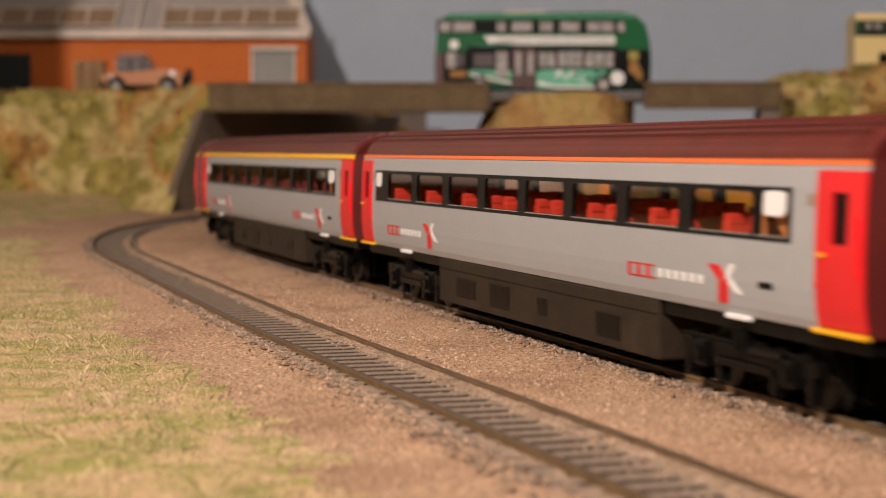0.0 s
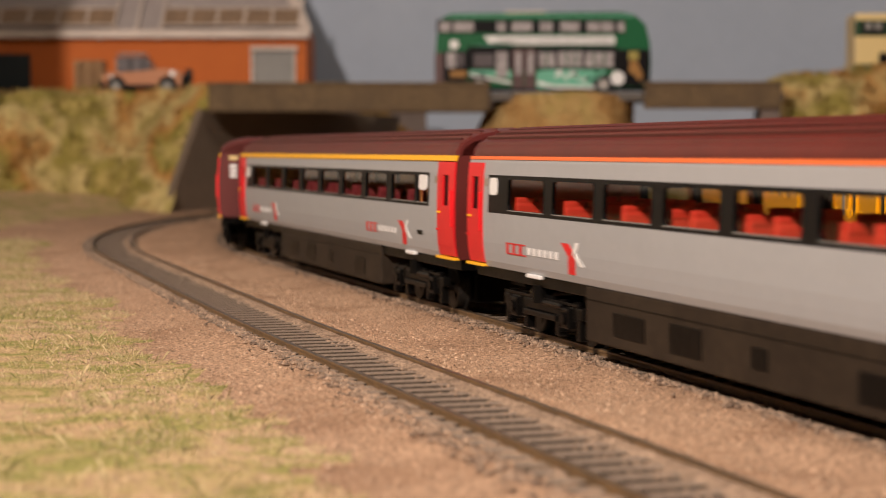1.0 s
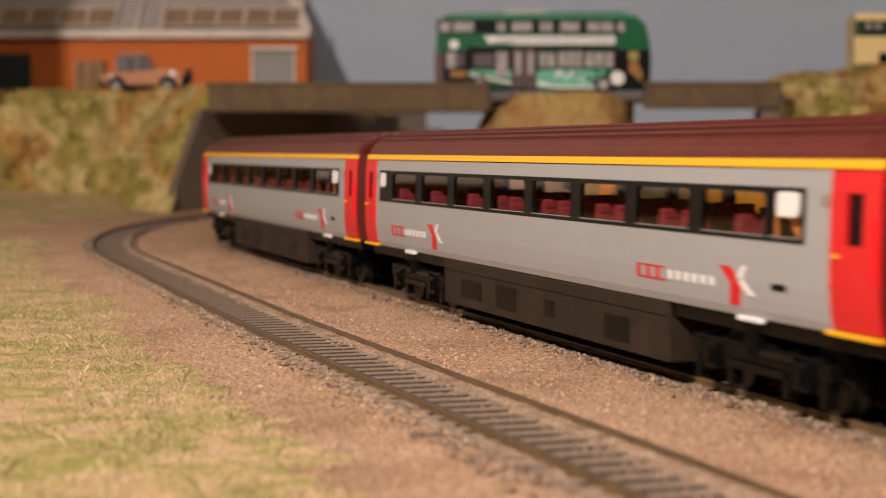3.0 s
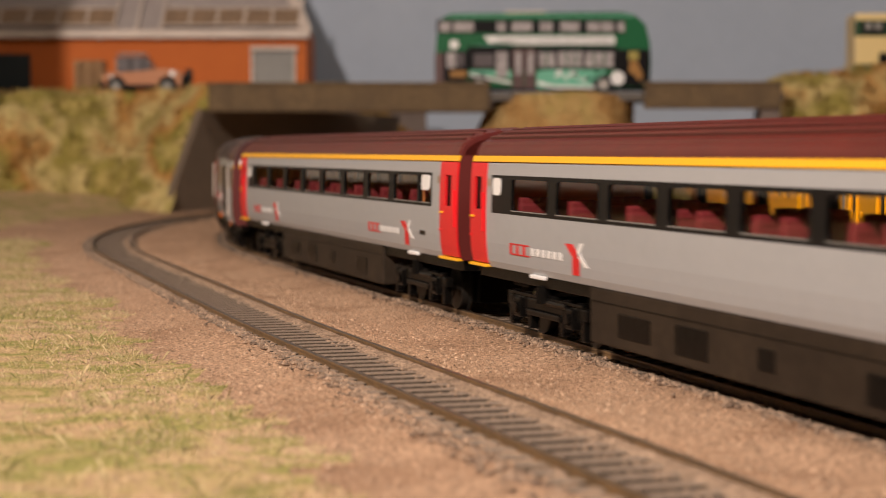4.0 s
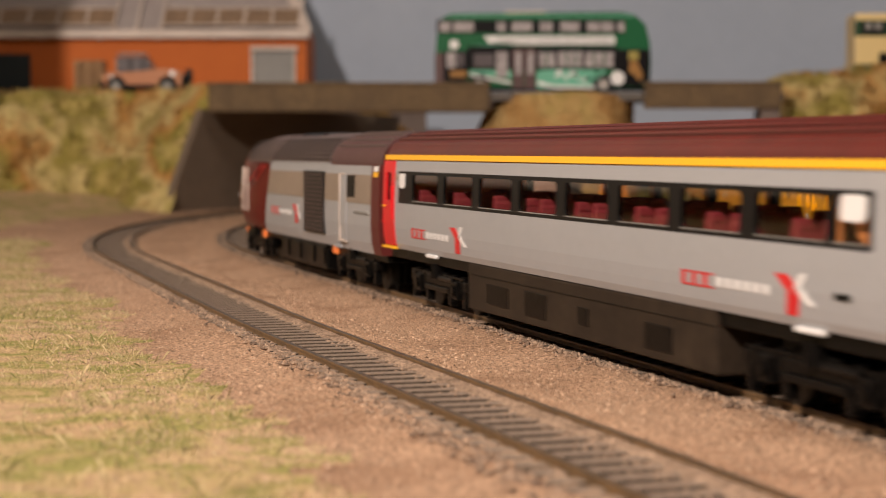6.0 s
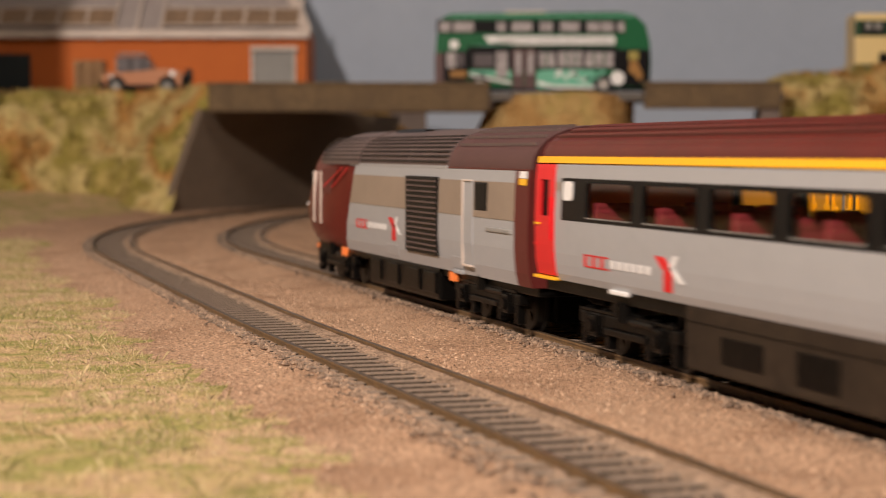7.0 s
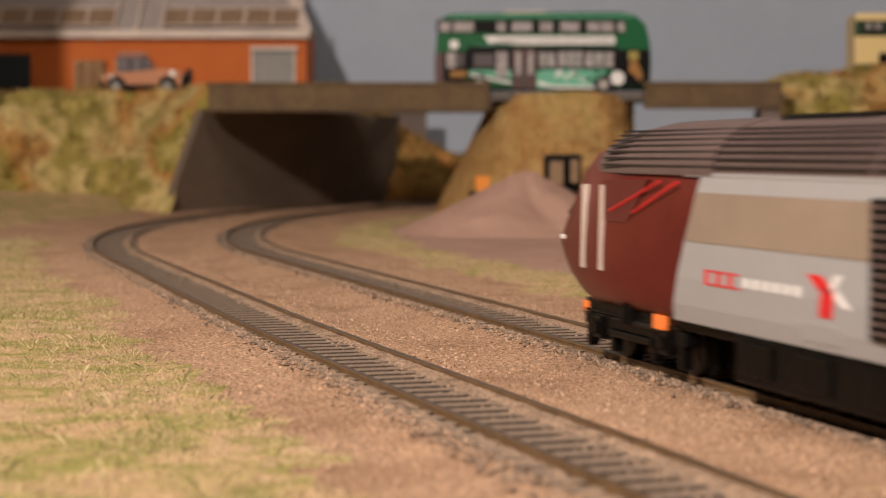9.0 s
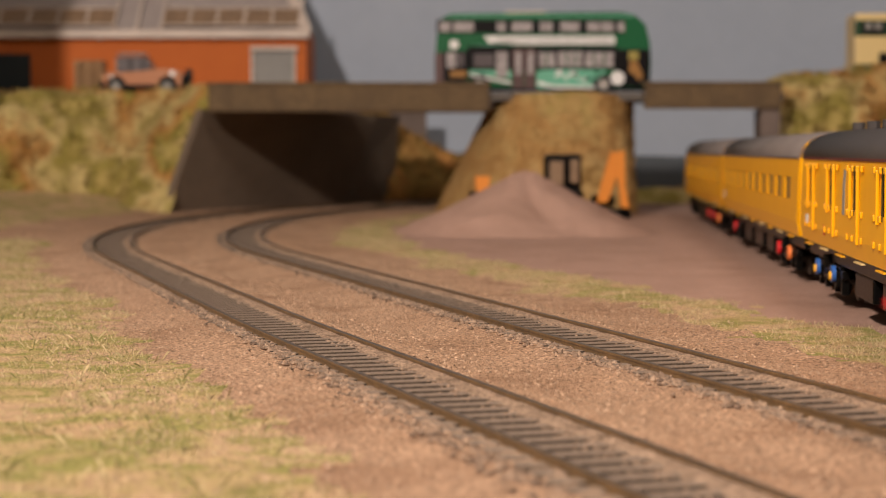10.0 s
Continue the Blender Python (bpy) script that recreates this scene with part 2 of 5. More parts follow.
def inside_of(x, y):
    """Metres to the inside of the train's track, measured square to it."""
    if y < BEND_Y:
        return ((x - MIDDLE_X) + (y - 0.6) * SLOPE) * math.cos(TURN)
    bx = MIDDLE_X - (BEND_Y - 0.6) * SLOPE
    cx, cy = bx + RADIUS * math.cos(TURN), BEND_Y + RADIUS * math.sin(TURN)
    return RADIUS - math.hypot(x - cx, y - cy)


def ground_z(x, y):
    o = inside_of(x, y)
    near = min(abs(o), abs(o + SPACING - ease((y - 0.6) / math.cos(TURN), 1)))
    z = -0.0015 - 0.0022 * (1 - smooth01(0.0085, 0.0125, near)) - 0.0013 * smooth01(0.015, 0.030, near)
    z += (0.0001 + 0.0005 * smooth01(0.012, 0.025, near)) * fbm(x * 25, y * 25) + (0.00012 + 0.0002 * smooth01(0.009, 0.014, near)) * fbm(x * 160, y * 160, 3)
    z += 0.012 * smooth01(-0.125, -0.30, o) + 0.006 * smooth01(1.30, 1.45, y) * smooth01(-0.09, -0.2, o)
    return z


def zone(x, y):
    """0 ballast, 1 grass, 2 grit."""
    o = inside_of(x, y) + 0.010 * fbm(x * 30, y * 30, 5) + 0.006 * fbm(x * 110, y * 110, 9)
    if o < -0.098:
        return 1 if y < 0.95 + 0.08 * fbm(x * 14, y * 14, 4) or o < -0.150 else 0
    if o > 0.082:
        return 2
    if o > 0.047 + 0.012 * fbm(x * 12, y * 12, 2):
        return 1
    return 0


def build_ground():
    xs = [-1.3, -1.0, -0.8, -0.6, -0.5] + [-0.45 + 0.004 * k for k in range(213)] + [0.45, 0.55, 0.7, 1.0, 1.6]
    ys = [-0.6, -0.3, 0.0, 0.1] + [0.15 + 0.004 * k for k in range(330)] + [1.52, 1.6, 1.68, 1.738]
    bm = bmesh.new()
    vs = [[bm.verts.new((x, y, ground_z(x, y))) for x in xs] for y in ys]
    for j in range(len(ys) - 1):
        for i in range(len(xs) - 1):
            fc = bm.faces.new((vs[j][i], vs[j][i + 1], vs[j + 1][i + 1], vs[j + 1][i]))
            fc.material_index = zone((xs[i] + xs[i + 1]) / 2, (ys[j] + ys[j + 1]) / 2)
    solo("ground", bm, [BALLAST, GRASS, GRIT], "sandy brown ballast ground with grass and grit", "ground", "structure", smooth=True)
    solo("baseboard", box(-1.35, 1.65, -0.65, 1.98, -0.05, -0.012), PALLET, "plain wooden baseboard under the layout", "baseboard", "structure")


def build_grass():
    rng = random.Random(4)

    def blades(name, n, where, label, tall, wide):
        verts, faces = [], []
        while len(faces) < n:
            x, y = where(rng)
            if zone(x, y) != 1 or fbm(x * 45, y * 45, 7) < rng.uniform(-0.5, 0.25):
                continue
            z = ground_z(x, y) - 0.0004
            a, lean, h = rng.uniform(0, 6.28), rng.uniform(0.2, 1.4), tall * rng.uniform(0.5, 1.2)
            w = wide * rng.uniform(0.6, 1.2)
            dx, dy = math.cos(a), math.sin(a)
            k = len(verts)
            verts += [(x - dy * w, y + dx * w, z), (x + dy * w, y - dx * w, z), (x + dx * h * math.sin(lean) * 0.6 + dy * w * 0.6, y + dy * h * math.sin(lean) * 0.6 - dx * w * 0.6, z + h * math.cos(lean) * 0.7 + 0.0003),
                      (x + dx * h * math.sin(lean), y + dy * h * math.sin(lean), z + h * math.cos(lean) * 0.85 + 0.0004)]
            faces.append((k, k + 1, k + 2))
            faces.append((k, k + 2, k + 3))
        me = bpy.data.meshes.new(name)
        me.from_pydata(verts, [], faces)
        me.materials.append(BLADE)
        tagged(new(name, me), label, "grass", kind="stuff")

    def left(r):
        y = 0.18 + 0.8 * r.random() ** 1.6
        o = -0.09 - 0.13 * r.random() ** 1.3
        return MIDDLE_X - (y - 0.6) * SLOPE + o / math.cos(TURN), y

    def strip(r):
        y = 0.33 + 0.75 * r.random() ** 1.2
        return MIDDLE_X - (y - 0.6) * SLOPE + r.uniform(0.035, 0.12), y
    blades("grass_fibres", 52000, left, "short dry yellow-green grass fibres on the verge", 0.0018, 0.00006)
    blades("straw_fibres", 2600, left, "long pale straw fibres lying in the grass", 0.0042, 0.00007)
    blades("grass_fibres", 26000, strip, "short dry yellow-green grass fibres beside the track", 0.0015, 0.00006)


def build_stones():
    rng = random.Random(8)
    base = [(1, 0, 0), (-1, 0, 0), (0, 1, 0), (0, -1, 0), (0, 0, 1), (0, 0, -1)]
    tris = [(0, 2, 4), (2, 1, 4), (1, 3, 4), (3, 0, 4), (2, 0, 5), (1, 2, 5), (3, 1, 5), (0, 3, 5)]

    def scatter(name, n, mat, label, spread):
        verts, faces = [], []
        for k in range(n):
            y = 0.17 + 0.62 * rng.random() ** 1.3
            o, r = spread()
            x = MIDDLE_X - (y - 0.6) * SLOPE + o / math.cos(TURN)
            if zone(x, y) == 2:
                continue
            z = ground_z(x, y) if mat is CRUMB else -0.0014
            q = len(verts)
            verts.extend((x + a * r * rng.uniform(0.5, 1.3), y + b * r * rng.uniform(0.5, 1.3), z + c * r * rng.uniform(0.4, 0.9)) for a, b, c in base)
            faces.extend((q + a, q + b, q + c) for a, b, c in tris)
        me = bpy.data.meshes.new(name)
        me.from_pydata(verts, [], faces)
        me.materials.append(mat)
        tagged(new(name, me), label, "ballast", kind="stuff")

    def edge():
        return rng.choice((0.0, -SPACING + 0.002)) - rng.gauss(0.0132, 0.0018), rng.uniform(0.0003, 0.0009)

    def between():
        return rng.choice((0.0, -SPACING + 0.002)) + 0.0078 * rng.random() ** 0.35, rng.uniform(0.0002, 0.0006)

    def anywhere():
        return rng.uniform(-0.125, 0.06), rng.uniform(0.00012, 0.00042)
    scatter("ballast_stones", 3200, STONE, "loose dark brown ballast stones along the sleeper ends", edge)
    scatter("ballast_stones", 2200, STONE, "fine dark ballast stones lying between the sleepers", between)
    scatter("sand_crumbs", 30000, CRUMB, "fine pale and brown sand crumbs over the ground", anywhere)


def ease(s, off):
    """The outer track draws in a little towards the front of the board."""
    return 0.0065 * smooth01(-0.08, -0.42, s) if off else 0.0


def build_track(off, name, label):
    t = thing(name, label, "railway track", group="tracks")
    for side in (-1, 1):
        rings = []
        for k in range(161):
            s = -0.95 + 2.4 * k / 160
            x, y, th = track_at(s, off - ease(s, off) + side * (GAUGE + 0.001) / 2)
            c, sn = math.cos(th), math.sin(th)
            prof = [(-0.0012, -0.0027), (0.0012, -0.0027), (0.0012, -0.0022), (0.0004, -0.0019), (0.0004, -0.0008), (0.0006, -0.0005), (0.0006, 0.0), (-0.0006, 0.0), (-0.0006, -0.0005), (-0.0004, -0.0008), (-0.0004, -0.0019), (-0.0012, -0.0022)]
            rings.append([(x + a * c, y - a * sn, z) for a, z in prof])
        bm = loft(rings)
        bm.faces.ensure_lookup_table()
        for fc in bm.faces:
            if min(v.co.z for v in fc.verts) > -0.0001:
                fc.material_index = 1
        part("rail", bm, [RAIL, RAIL_TOP], t)
    # the bed: low at the outer sleeper ends, heaped against the inner rail
    us, ss = [-0.0165 + 0.0009 * k for k in range(33)], [-0.42 + 0.0016 * k for k in range(1000)]
    pu = [-0.0165, -0.0130, -0.0100, -0.0088, -0.0060, 0.0030, 0.0046, 0.0062, 0.0092, 0.0125]
    pz = [-0.0022, -0.0015, -0.0013, -0.0023, -0.0024, -0.0024, -0.0017, -0.0010, -0.0007, -0.0022]
    verts, faces = [], []
    for s in ss:
        shift = 0.0016 * fbm(s * 60, off * 90, 1)
        for u in us:
            x, y, _ = track_at(s, off - ease(s, off) - u)
            verts.append((x, y, float(np.interp(u + shift, pu, pz)) + 0.00020 * fbm(x * 330, y * 330, 6) + 0.00012 * fbm(x * 900, y * 900, 8, 2)))
    n = len(us)
    for j in range(len(ss) - 1):
        faces.extend((j * n + i, j * n + i + 1, j * n + n + i + 1, j * n + n + i) for i in range(n - 1))
    me = bpy.data.meshes.new("track_bed")
    me.from_pydata(verts, [], faces)
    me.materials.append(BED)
    me.materials.append(GAP_SHADE)
    # the bed between the rails is coloured dark, as shaded gaps
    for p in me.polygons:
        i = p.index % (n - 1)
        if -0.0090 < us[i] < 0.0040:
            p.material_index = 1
    bed = new("track_bed", me)
    bed.parent = t
    bed["label"] = "grey-brown ballast bed half burying the sleepers"
    first = None
    k, s = 0, -0.48
    while s < 1.20:
        x, y, th = track_at(s, off - ease(s, off))
        m = Matrix.Translation((x, y, 0)) @ Matrix.Rotation(-th, 4, "Z")
        if first is None:
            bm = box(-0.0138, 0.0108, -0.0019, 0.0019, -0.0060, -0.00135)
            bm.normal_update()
            # only the top keeps the sleeper colour; the sides carry painted shade
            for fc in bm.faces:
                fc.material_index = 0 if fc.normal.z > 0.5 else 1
            first = part("sleeper", bm, [SLEEPER, GAP_SHADE], t)
            first.matrix_basis = m
        else:
            again("sleeper", first, m, t)
        s += 0.0068


def coach_pose(s):
    a, b = track_at(s - 0.105), track_at(s + 0.105)
    d = Vector((a[0] - b[0], a[1] - b[1]))
    return Matrix.Translation(((a[0] + b[0]) / 2, (a[1] + b[1]) / 2, 0)) @ Matrix.Rotation(math.atan2(d.y, d.x), 4, "Z")


# ---- rolling stock: x forward along the way it runs, y to its left, z up from the rail top ----
SIDE = [(0.0150, 0.0168), (0.0165, 0.0174), (0.0200, 0.0179), (0.0250, 0.0180), (0.0282, 0.0180), (0.0325, 0.0179), (0.0373, 0.0177), (0.0405, 0.0174), (0.0418, 0.0171)]


def side_y(z, side=SIDE):
    return float(np.interp(z, [p[0] for p in side], [p[1] for p in side]))


def shell(bm, sgn, thick):
    """Thickens a body side inwards."""
    bm.normal_update()
    if sum(fc.normal.y for fc in bm.faces) * sgn < 0:
        bmesh.ops.reverse_faces(bm, faces=list(bm.faces))
    bm.normal_update()
    bmesh.ops.solidify(bm, geom=list(bm.faces), thickness=thick)


def panel(xs, zs, sgn, holes=(), thick=0.0006, proud=0.0, side=SIDE):
    """A piece of the curved body side, with openings at the cells named."""
    bm = bmesh.new()
    vs = [[bm.verts.new((x, sgn * (side_y(z, side) + proud), z)) for x in xs] for z in zs]
    for j in range(len(zs) - 1):
        for i in range(len(xs) - 1):
            if (i, j) not in holes:
                bm.faces.new((vs[j][i], vs[j][i + 1], vs[j + 1][i + 1], vs[j + 1][i]))
    bmesh.ops.recalc_face_normals(bm, faces=bm.faces)
    geom = list(bm.faces)
    if geom and geom[0].normal.y * sgn < 0:
        bmesh.ops.reverse_faces(bm, faces=geom)
    bmesh.ops.solidify(bm, geom=list(bm.faces), thickness=thick)
    return bm


def decal(x0, x1, z0, z1, sgn, mat, name, parent, lean=0.0, side=SIDE, label=""):
    """A thin painted patch on a body side."""
    bm = bmesh.new()
    n = 4
    rows = [[(x + lean * (z - (z0 + z1) / 2), sgn * (side_y(z, side) + p), z) for z in np.linspace(z0, z1, n)] for p in (0.00012, 0.0) for x in ((x0, x1) if p else (x1, x0))]
    loft(rows + [rows[0]], closed=False, bm=bm)
    return part(name, bm, mat, parent, label)


def rounded_decal(x0, x1, z0, z1, sgn, mat, name, parent, label="", r=0.0011):
    """A thin patch with rounded corners on a coach side."""
    pts = []
    for cx, cz, q in ((x1 - r, z1 - r, 0), (x0 + r, z1 - r, 1), (x0 + r, z0 + r, 2), (x1 - r, z0 + r, 3)):
        for k in range(4):
            a = math.pi / 2 * (q + k / 3)
            pts.append((cx + r * math.cos(a), cz + r * math.sin(a)))
    return part(name, loft([[(x, sgn * (side_y(z) + p), z) for x, z in pts] for p in (-0.0002, 0.00014)]), mat, parent, label)


def window_rim(x0, x1, sgn, parent, r=0.0012):
    """A thin black rim that rounds the corners of an opening."""
    inner, outer = [], []
    for cx, cz, q in ((x1, 0.0364, 0), (x0, 0.0364, 1), (x0, 0.0292, 2), (x1, 0.0292, 3)):
        dx, dz = (-1 if q in (0, 3) else 1), (-1 if q < 2 else 1)
        for k in range(4):
            a = math.pi / 2 * (q + k / 3)
            inner.append((cx + dx * r + r * math.cos(a), cz + dz * r + r * math.sin(a)))
            outer.append((cx - dx * 0.0002, cz - dz * 0.0002))
    rings = [[(x, sgn * (side_y(z) + p), z) for x, z in pts] for pts, p in ((outer, 0.00006), (inner, 0.00006), (inner, -0.0007), (outer, -0.0007))]
    part("window_rim", loft(rings + [rings[0]], caps=False), BLACK, parent)


def logo(parent, x0, x1, zc, sgn, side=SIDE):
    """Red and white bars in place of lettering, and a crossed mark after them."""
    w = x1 - x0
    step = w * 0.27 / 3
    for z in (-0.0014, 0.0010):
        decal(x0, x0 + w * 0.265, zc + z, zc + z + 0.0003, sgn, RED, "lettering_bar", parent, 0, side)
    for k in range(3):
        decal(x0 + k * step, x0 + k * step + step * 0.34, zc - 0.0011, zc + 0.0011, sgn, RED, "lettering_bar", parent, 0.15, side)
    step = w * 0.42 / 6
    for k in range(6):
        decal(x0 + w * 0.29 + k * step, x0 + w * 0.29 + k * step + step * 0.55, zc - 0.0009, zc + 0.0008, sgn, WHITE, "lettering_bar", parent, 0.15, side)
    decal(x0 + w * 0.89, x0 + w * 0.94, zc - 0.0016, zc + 0.0012, sgn, WHITE, "mark_stroke", parent, -1.6, side)
    decal(x0 + w * 0.87, x0 + w * 0.91, zc + 0.0006, zc + 0.0034, sgn, WHITE, "mark_stroke", parent, 0.9, side)
    decal(x0 + w * 0.76, x0 + w * 0.85, zc + 0.0004, zc + 0.0030, sgn, RED, "mark_stroke", parent, -1.6, side)
    decal(x0 + w * 0.80, x0 + w * 0.88, zc - 0.0036, zc + 0.0012, sgn, RED, "mark_stroke", parent, 0.3, side)


def bogie(parent, x, wheels, half=0.0170, name="bogie"):
    """A four-wheel bogie: frame with axle boxes and springs, and two wheelsets that turn."""
    bm = box(-0.0260, 0.0260, -0.0150, -0.0128, 0.0066, 0.0092, 0.0004)
    box(-0.0260, 0.0260, 0.0128, 0.0150, 0.0066, 0.0092, 0.0004, bm)
    box(-0.0060, 0.0060, -0.0146, 0.0146, 0.0050, 0.0105, 0.0005, bm)
    for s in (-1, 1):
        for a in (-half, half):
            box(a - 0.0024, a + 0.0024, s * 0.0134, s * 0.0158, 0.0042, 0.0088, 0.0004, bm)
            cyl(bm, (a - 0.0042, s * 0.0142, 0.0082), 0.0011, "z", 0.0042, 8)
            cyl(bm, (a + 0.0042, s * 0.0142, 0.0082), 0.0011, "z", 0.0042, 8)
            box(a - 0.0064, a - 0.0050, s * 0.0125, s * 0.0146, 0.0030, 0.0070, 0.0002, bm)
        box(-0.0110, 0.0110, s * 0.0146, s * 0.0156, 0.0052, 0.0066, 0.0003, bm)
        cyl(bm, (0.0, s * 0.0150, 0.0106), 0.0020, "z", 0.0040, 10)
        cyl(bm, (0.0090, s * 0.0152, 0.0090), 0.0008, "x", 0.0120, 8)
    box(-0.0270, 0.0270, -0.0062, 0.0062, 0.0022, 0.0100, 0.0006, bm)
    for s in (-1, 1):
        for a in (-0.0235, -0.0105, 0.0105, 0.0235):
            box(a - 0.0010, a + 0.0010, s * 0.0128, s * 0.0150, 0.0020, 0.0070, 0.0003, bm)
        box(-0.0245, 0.0245, s * 0.0150, s * 0.0154, 0.0094, 0.0100, 0.0001, bm)
        for a in (-half, half):
            cyl(bm, (a, s * 0.0160, 0.0064), 0.0014, "y", 0.0010, 10)
    b = part(name, bm, FRAME, parent)
    b.matrix_basis = Matrix.Translation((x, 0, 0))
    for a in (-half, half):
        w = bmesh.new()
        cyl(w, (0, 0, 0), 0.0012, "y", 0.026, 8)
        for s in (-1, 1):
            cyl(w, (0, s * 0.0083, 0), 0.0061, "y", 0.0024, 24)
            cyl(w, (0, s * 0.0069, 0), 0.0068, "y", 0.0005, 24)
            for k in range(3):
                q = k * 2.0944
                cyl(w, (0.0033 * math.cos(q), s * 0.0096, 0.0033 * math.sin(q)), 0.0011, "y", 0.0004, 8)
        ws = part("wheelset", w, STEEL, b)
        ws.matrix_basis = Matrix.Translation((a, 0, 0.0061))
        wheels.append((ws, a))


def roof_ring(x, top=0.0487, inset=0.0, ribs=True, z0=0.0418, y0=0.0171):
    pts = []
    n = 96
    for k in range(n + 1):
        a = math.pi * k / n
        y, z = math.cos(a), math.sin(a)
        y = math.copysign(abs(y) ** 0.86, y) * (y0 - inset)
        z = z0 + (top - z0) * (z ** 0.9)
        if ribs and 8 < k < 88 and k % 9 == 3:
            z += 0.0005
        pts.append((x, y, z))
    return pts


WINDOWS = [(-0.1207 + 0.0300 * k, -0.0962 + 0.0300 * k) for k in range(8)]


def build_coach(first_class, wheels):
    words = "grey coach with red doors, maroon roof and %s line" % ("yellow eaves" if first_class else "thin orange")
    c = thing("passenger_coach", words, "railway coach", group="coaches of the train")
    half = 0.1510
    for sgn in (-1, 1):
        part("lower_side", panel([-0.1392, -0.07, 0.0, 0.07, 0.1362], [0.0150, 0.0165, 0.0185, 0.0210, 0.0250, 0.0282], sgn), GREY, c)
        xs = [-0.1352]
        holes = set()
        for a, b in WINDOWS + [(0.1155, 0.1262)]:
            holes.add((len(xs), 1))
            xs += [a, b]
        xs += [0.1278]
        part("window_band", panel(xs, [0.0282, 0.0292, 0.0364, 0.0373], sgn, holes, 0.0008), BLACK, c)
        wide = [xs[0]] + [x - 0.0021 if k % 2 == 0 else x + 0.0021 for k, x in enumerate(xs[1:-1])] + [xs[-1]]
        part("inner_lining", panel(wide, [0.0165, 0.0290, 0.0366, 0.0402], sgn, holes, 0.0004, -0.0013), INSIDE, c, "orange-brown moulded inner side")
        for a, b in ((-0.1392, -0.1352), (0.1278, 0.1362)):
            part("side_post", panel([a, b], [0.0282, 0.0373], sgn), GREY, c)
        part("upper_side", panel([-0.1392, 0.1362], [0.0373, 0.0390, 0.0402], sgn), GREY, c)
        zs = [0.0405, 0.0419] if first_class else [0.0410, 0.0418]
        if not first_class:
            part("eaves_panel", panel([-half, half], [0.0402, 0.0410], sgn), GREY, c)
        part("eaves_stripe", panel([-half, half], zs, sgn, proud=0.0002), YELLOW if first_class else ORANGE, c)
        for a, b in WINDOWS + [(0.1155, 0.1262)]:
            part("pane", loft([[(a, sgn * 0.01755, 0.0290), (b, sgn * 0.01755, 0.0290)], [(a, sgn * 0.01738, 0.0366), (b, sgn * 0.01738, 0.0366)]], closed=False), PANE, c)
            # thin pale grey bar stands in for a glint along the sill
            part("sill_glint", box(a, b, sgn * 0.0177, sgn * 0.01805, 0.0290, 0.0292), SHUTTER, c)
        for a, b in ((0.1180, 0.1256), (-0.1342, -0.1284)):
            rounded_decal(a, b, 0.0325, 0.0366, sgn, WHITE, "notice", c, "white notice on the window band")
        for a, b in WINDOWS:
            window_rim(a, b, sgn, c)
        for x0, x1 in ((0.1362, half), (-half, -0.1392)):
            m = (x0 + x1) / 2
            d = part("door", panel([x0, m - 0.0026, m + 0.0026, x1], [0.0158, 0.0185, 0.0225, 0.0288, 0.0368, 0.0402], sgn, {(1, 3)}, proud=0.0003), RED, c)
            part("door_pane", box(m - 0.0026, m + 0.0026, sgn * 0.0171, sgn * 0.0174, 0.0286, 0.0370), BLACK, d)
            part("door_handle", box(x0 + 0.0012, x0 + 0.0032, sgn * 0.0182, sgn * 0.0188, 0.0268, 0.0273, 0.0001), YELLOW, d)
            part("door_rail", box(x1 - 0.0016, x1 - 0.0011, sgn * 0.0180, sgn * 0.0188, 0.0235, 0.0330, 0.0001), RED, d)
            part("hinge", box(x0 + 0.0002, x0 + 0.0012, sgn * 0.0178, sgn * 0.0186, 0.0222, 0.0227), RED, d)
            part("footboard", box(x0 - 0.0012, x1, sgn * 0.0164, sgn * 0.0182, 0.0148, 0.0155, 0.0002), YELLOW, c, "yellow-edged footboard")
            decal(x0 - 0.0032 if x0 > 0 else x1 + 0.0008, x0 - 0.0008 if x0 > 0 else x1 + 0.0032, 0.0346, 0.0364, sgn, TAN, "side_lamp", c)
        logo(c, 0.0600, 0.1110, 0.0203, sgn)
        logo(c, -0.1215, -0.0705, 0.0203, sgn)
        decal(0.1165, 0.1215, 0.0203, 0.0214, sgn, FRAME, "lettering_bar", c)
        for a in (0.103, -0.1085):
            part("jacking_plate", box(a, a + 0.009, sgn * 0.0165, sgn * 0.0177, 0.0142, 0.0151, 0.0003), WHITE, c)
    part("roof", loft([roof_ring(x, t, i) for x, t, i in ((-half, 0.0470, 0.0012), (-half + 0.002, 0.0484, 0.0002), (-half + 0.006, 0.0487, 0), (half - 0.006, 0.0487, 0), (half - 0.002, 0.0484, 0.0002), (half, 0.0470, 0.0012))]), MAROON, c, smooth=False)
    for k in range(9):
        a = 0.62 + 0.2375 * k
        y, z = math.copysign(abs(math.cos(a)) ** 0.86, math.cos(a)) * 0.0171, 0.0418 + 0.0069 * math.sin(a) ** 0.9
        part("roof_rib", box(-half + 0.005, half - 0.005, y - 0.0003, y + 0.0003, z - 0.0003, z + 0.0004), RIB, c)
    for e in (-1, 1):
        ring = [(e * (half - 0.0008), y, z) for z, y in SIDE] + [p for p in roof_ring(e * (half - 0.0008), 0.0484, 0.0002, False)][1:-1] + [(e * (half - 0.0008), -y, z) for z, y in SIDE[::-1]]
        ring2 = [(e * half, y * 0.99, z) for _, y, z in ring]
        ew = part("end_wall", loft([ring, ring2]), MAROON_DK, c)
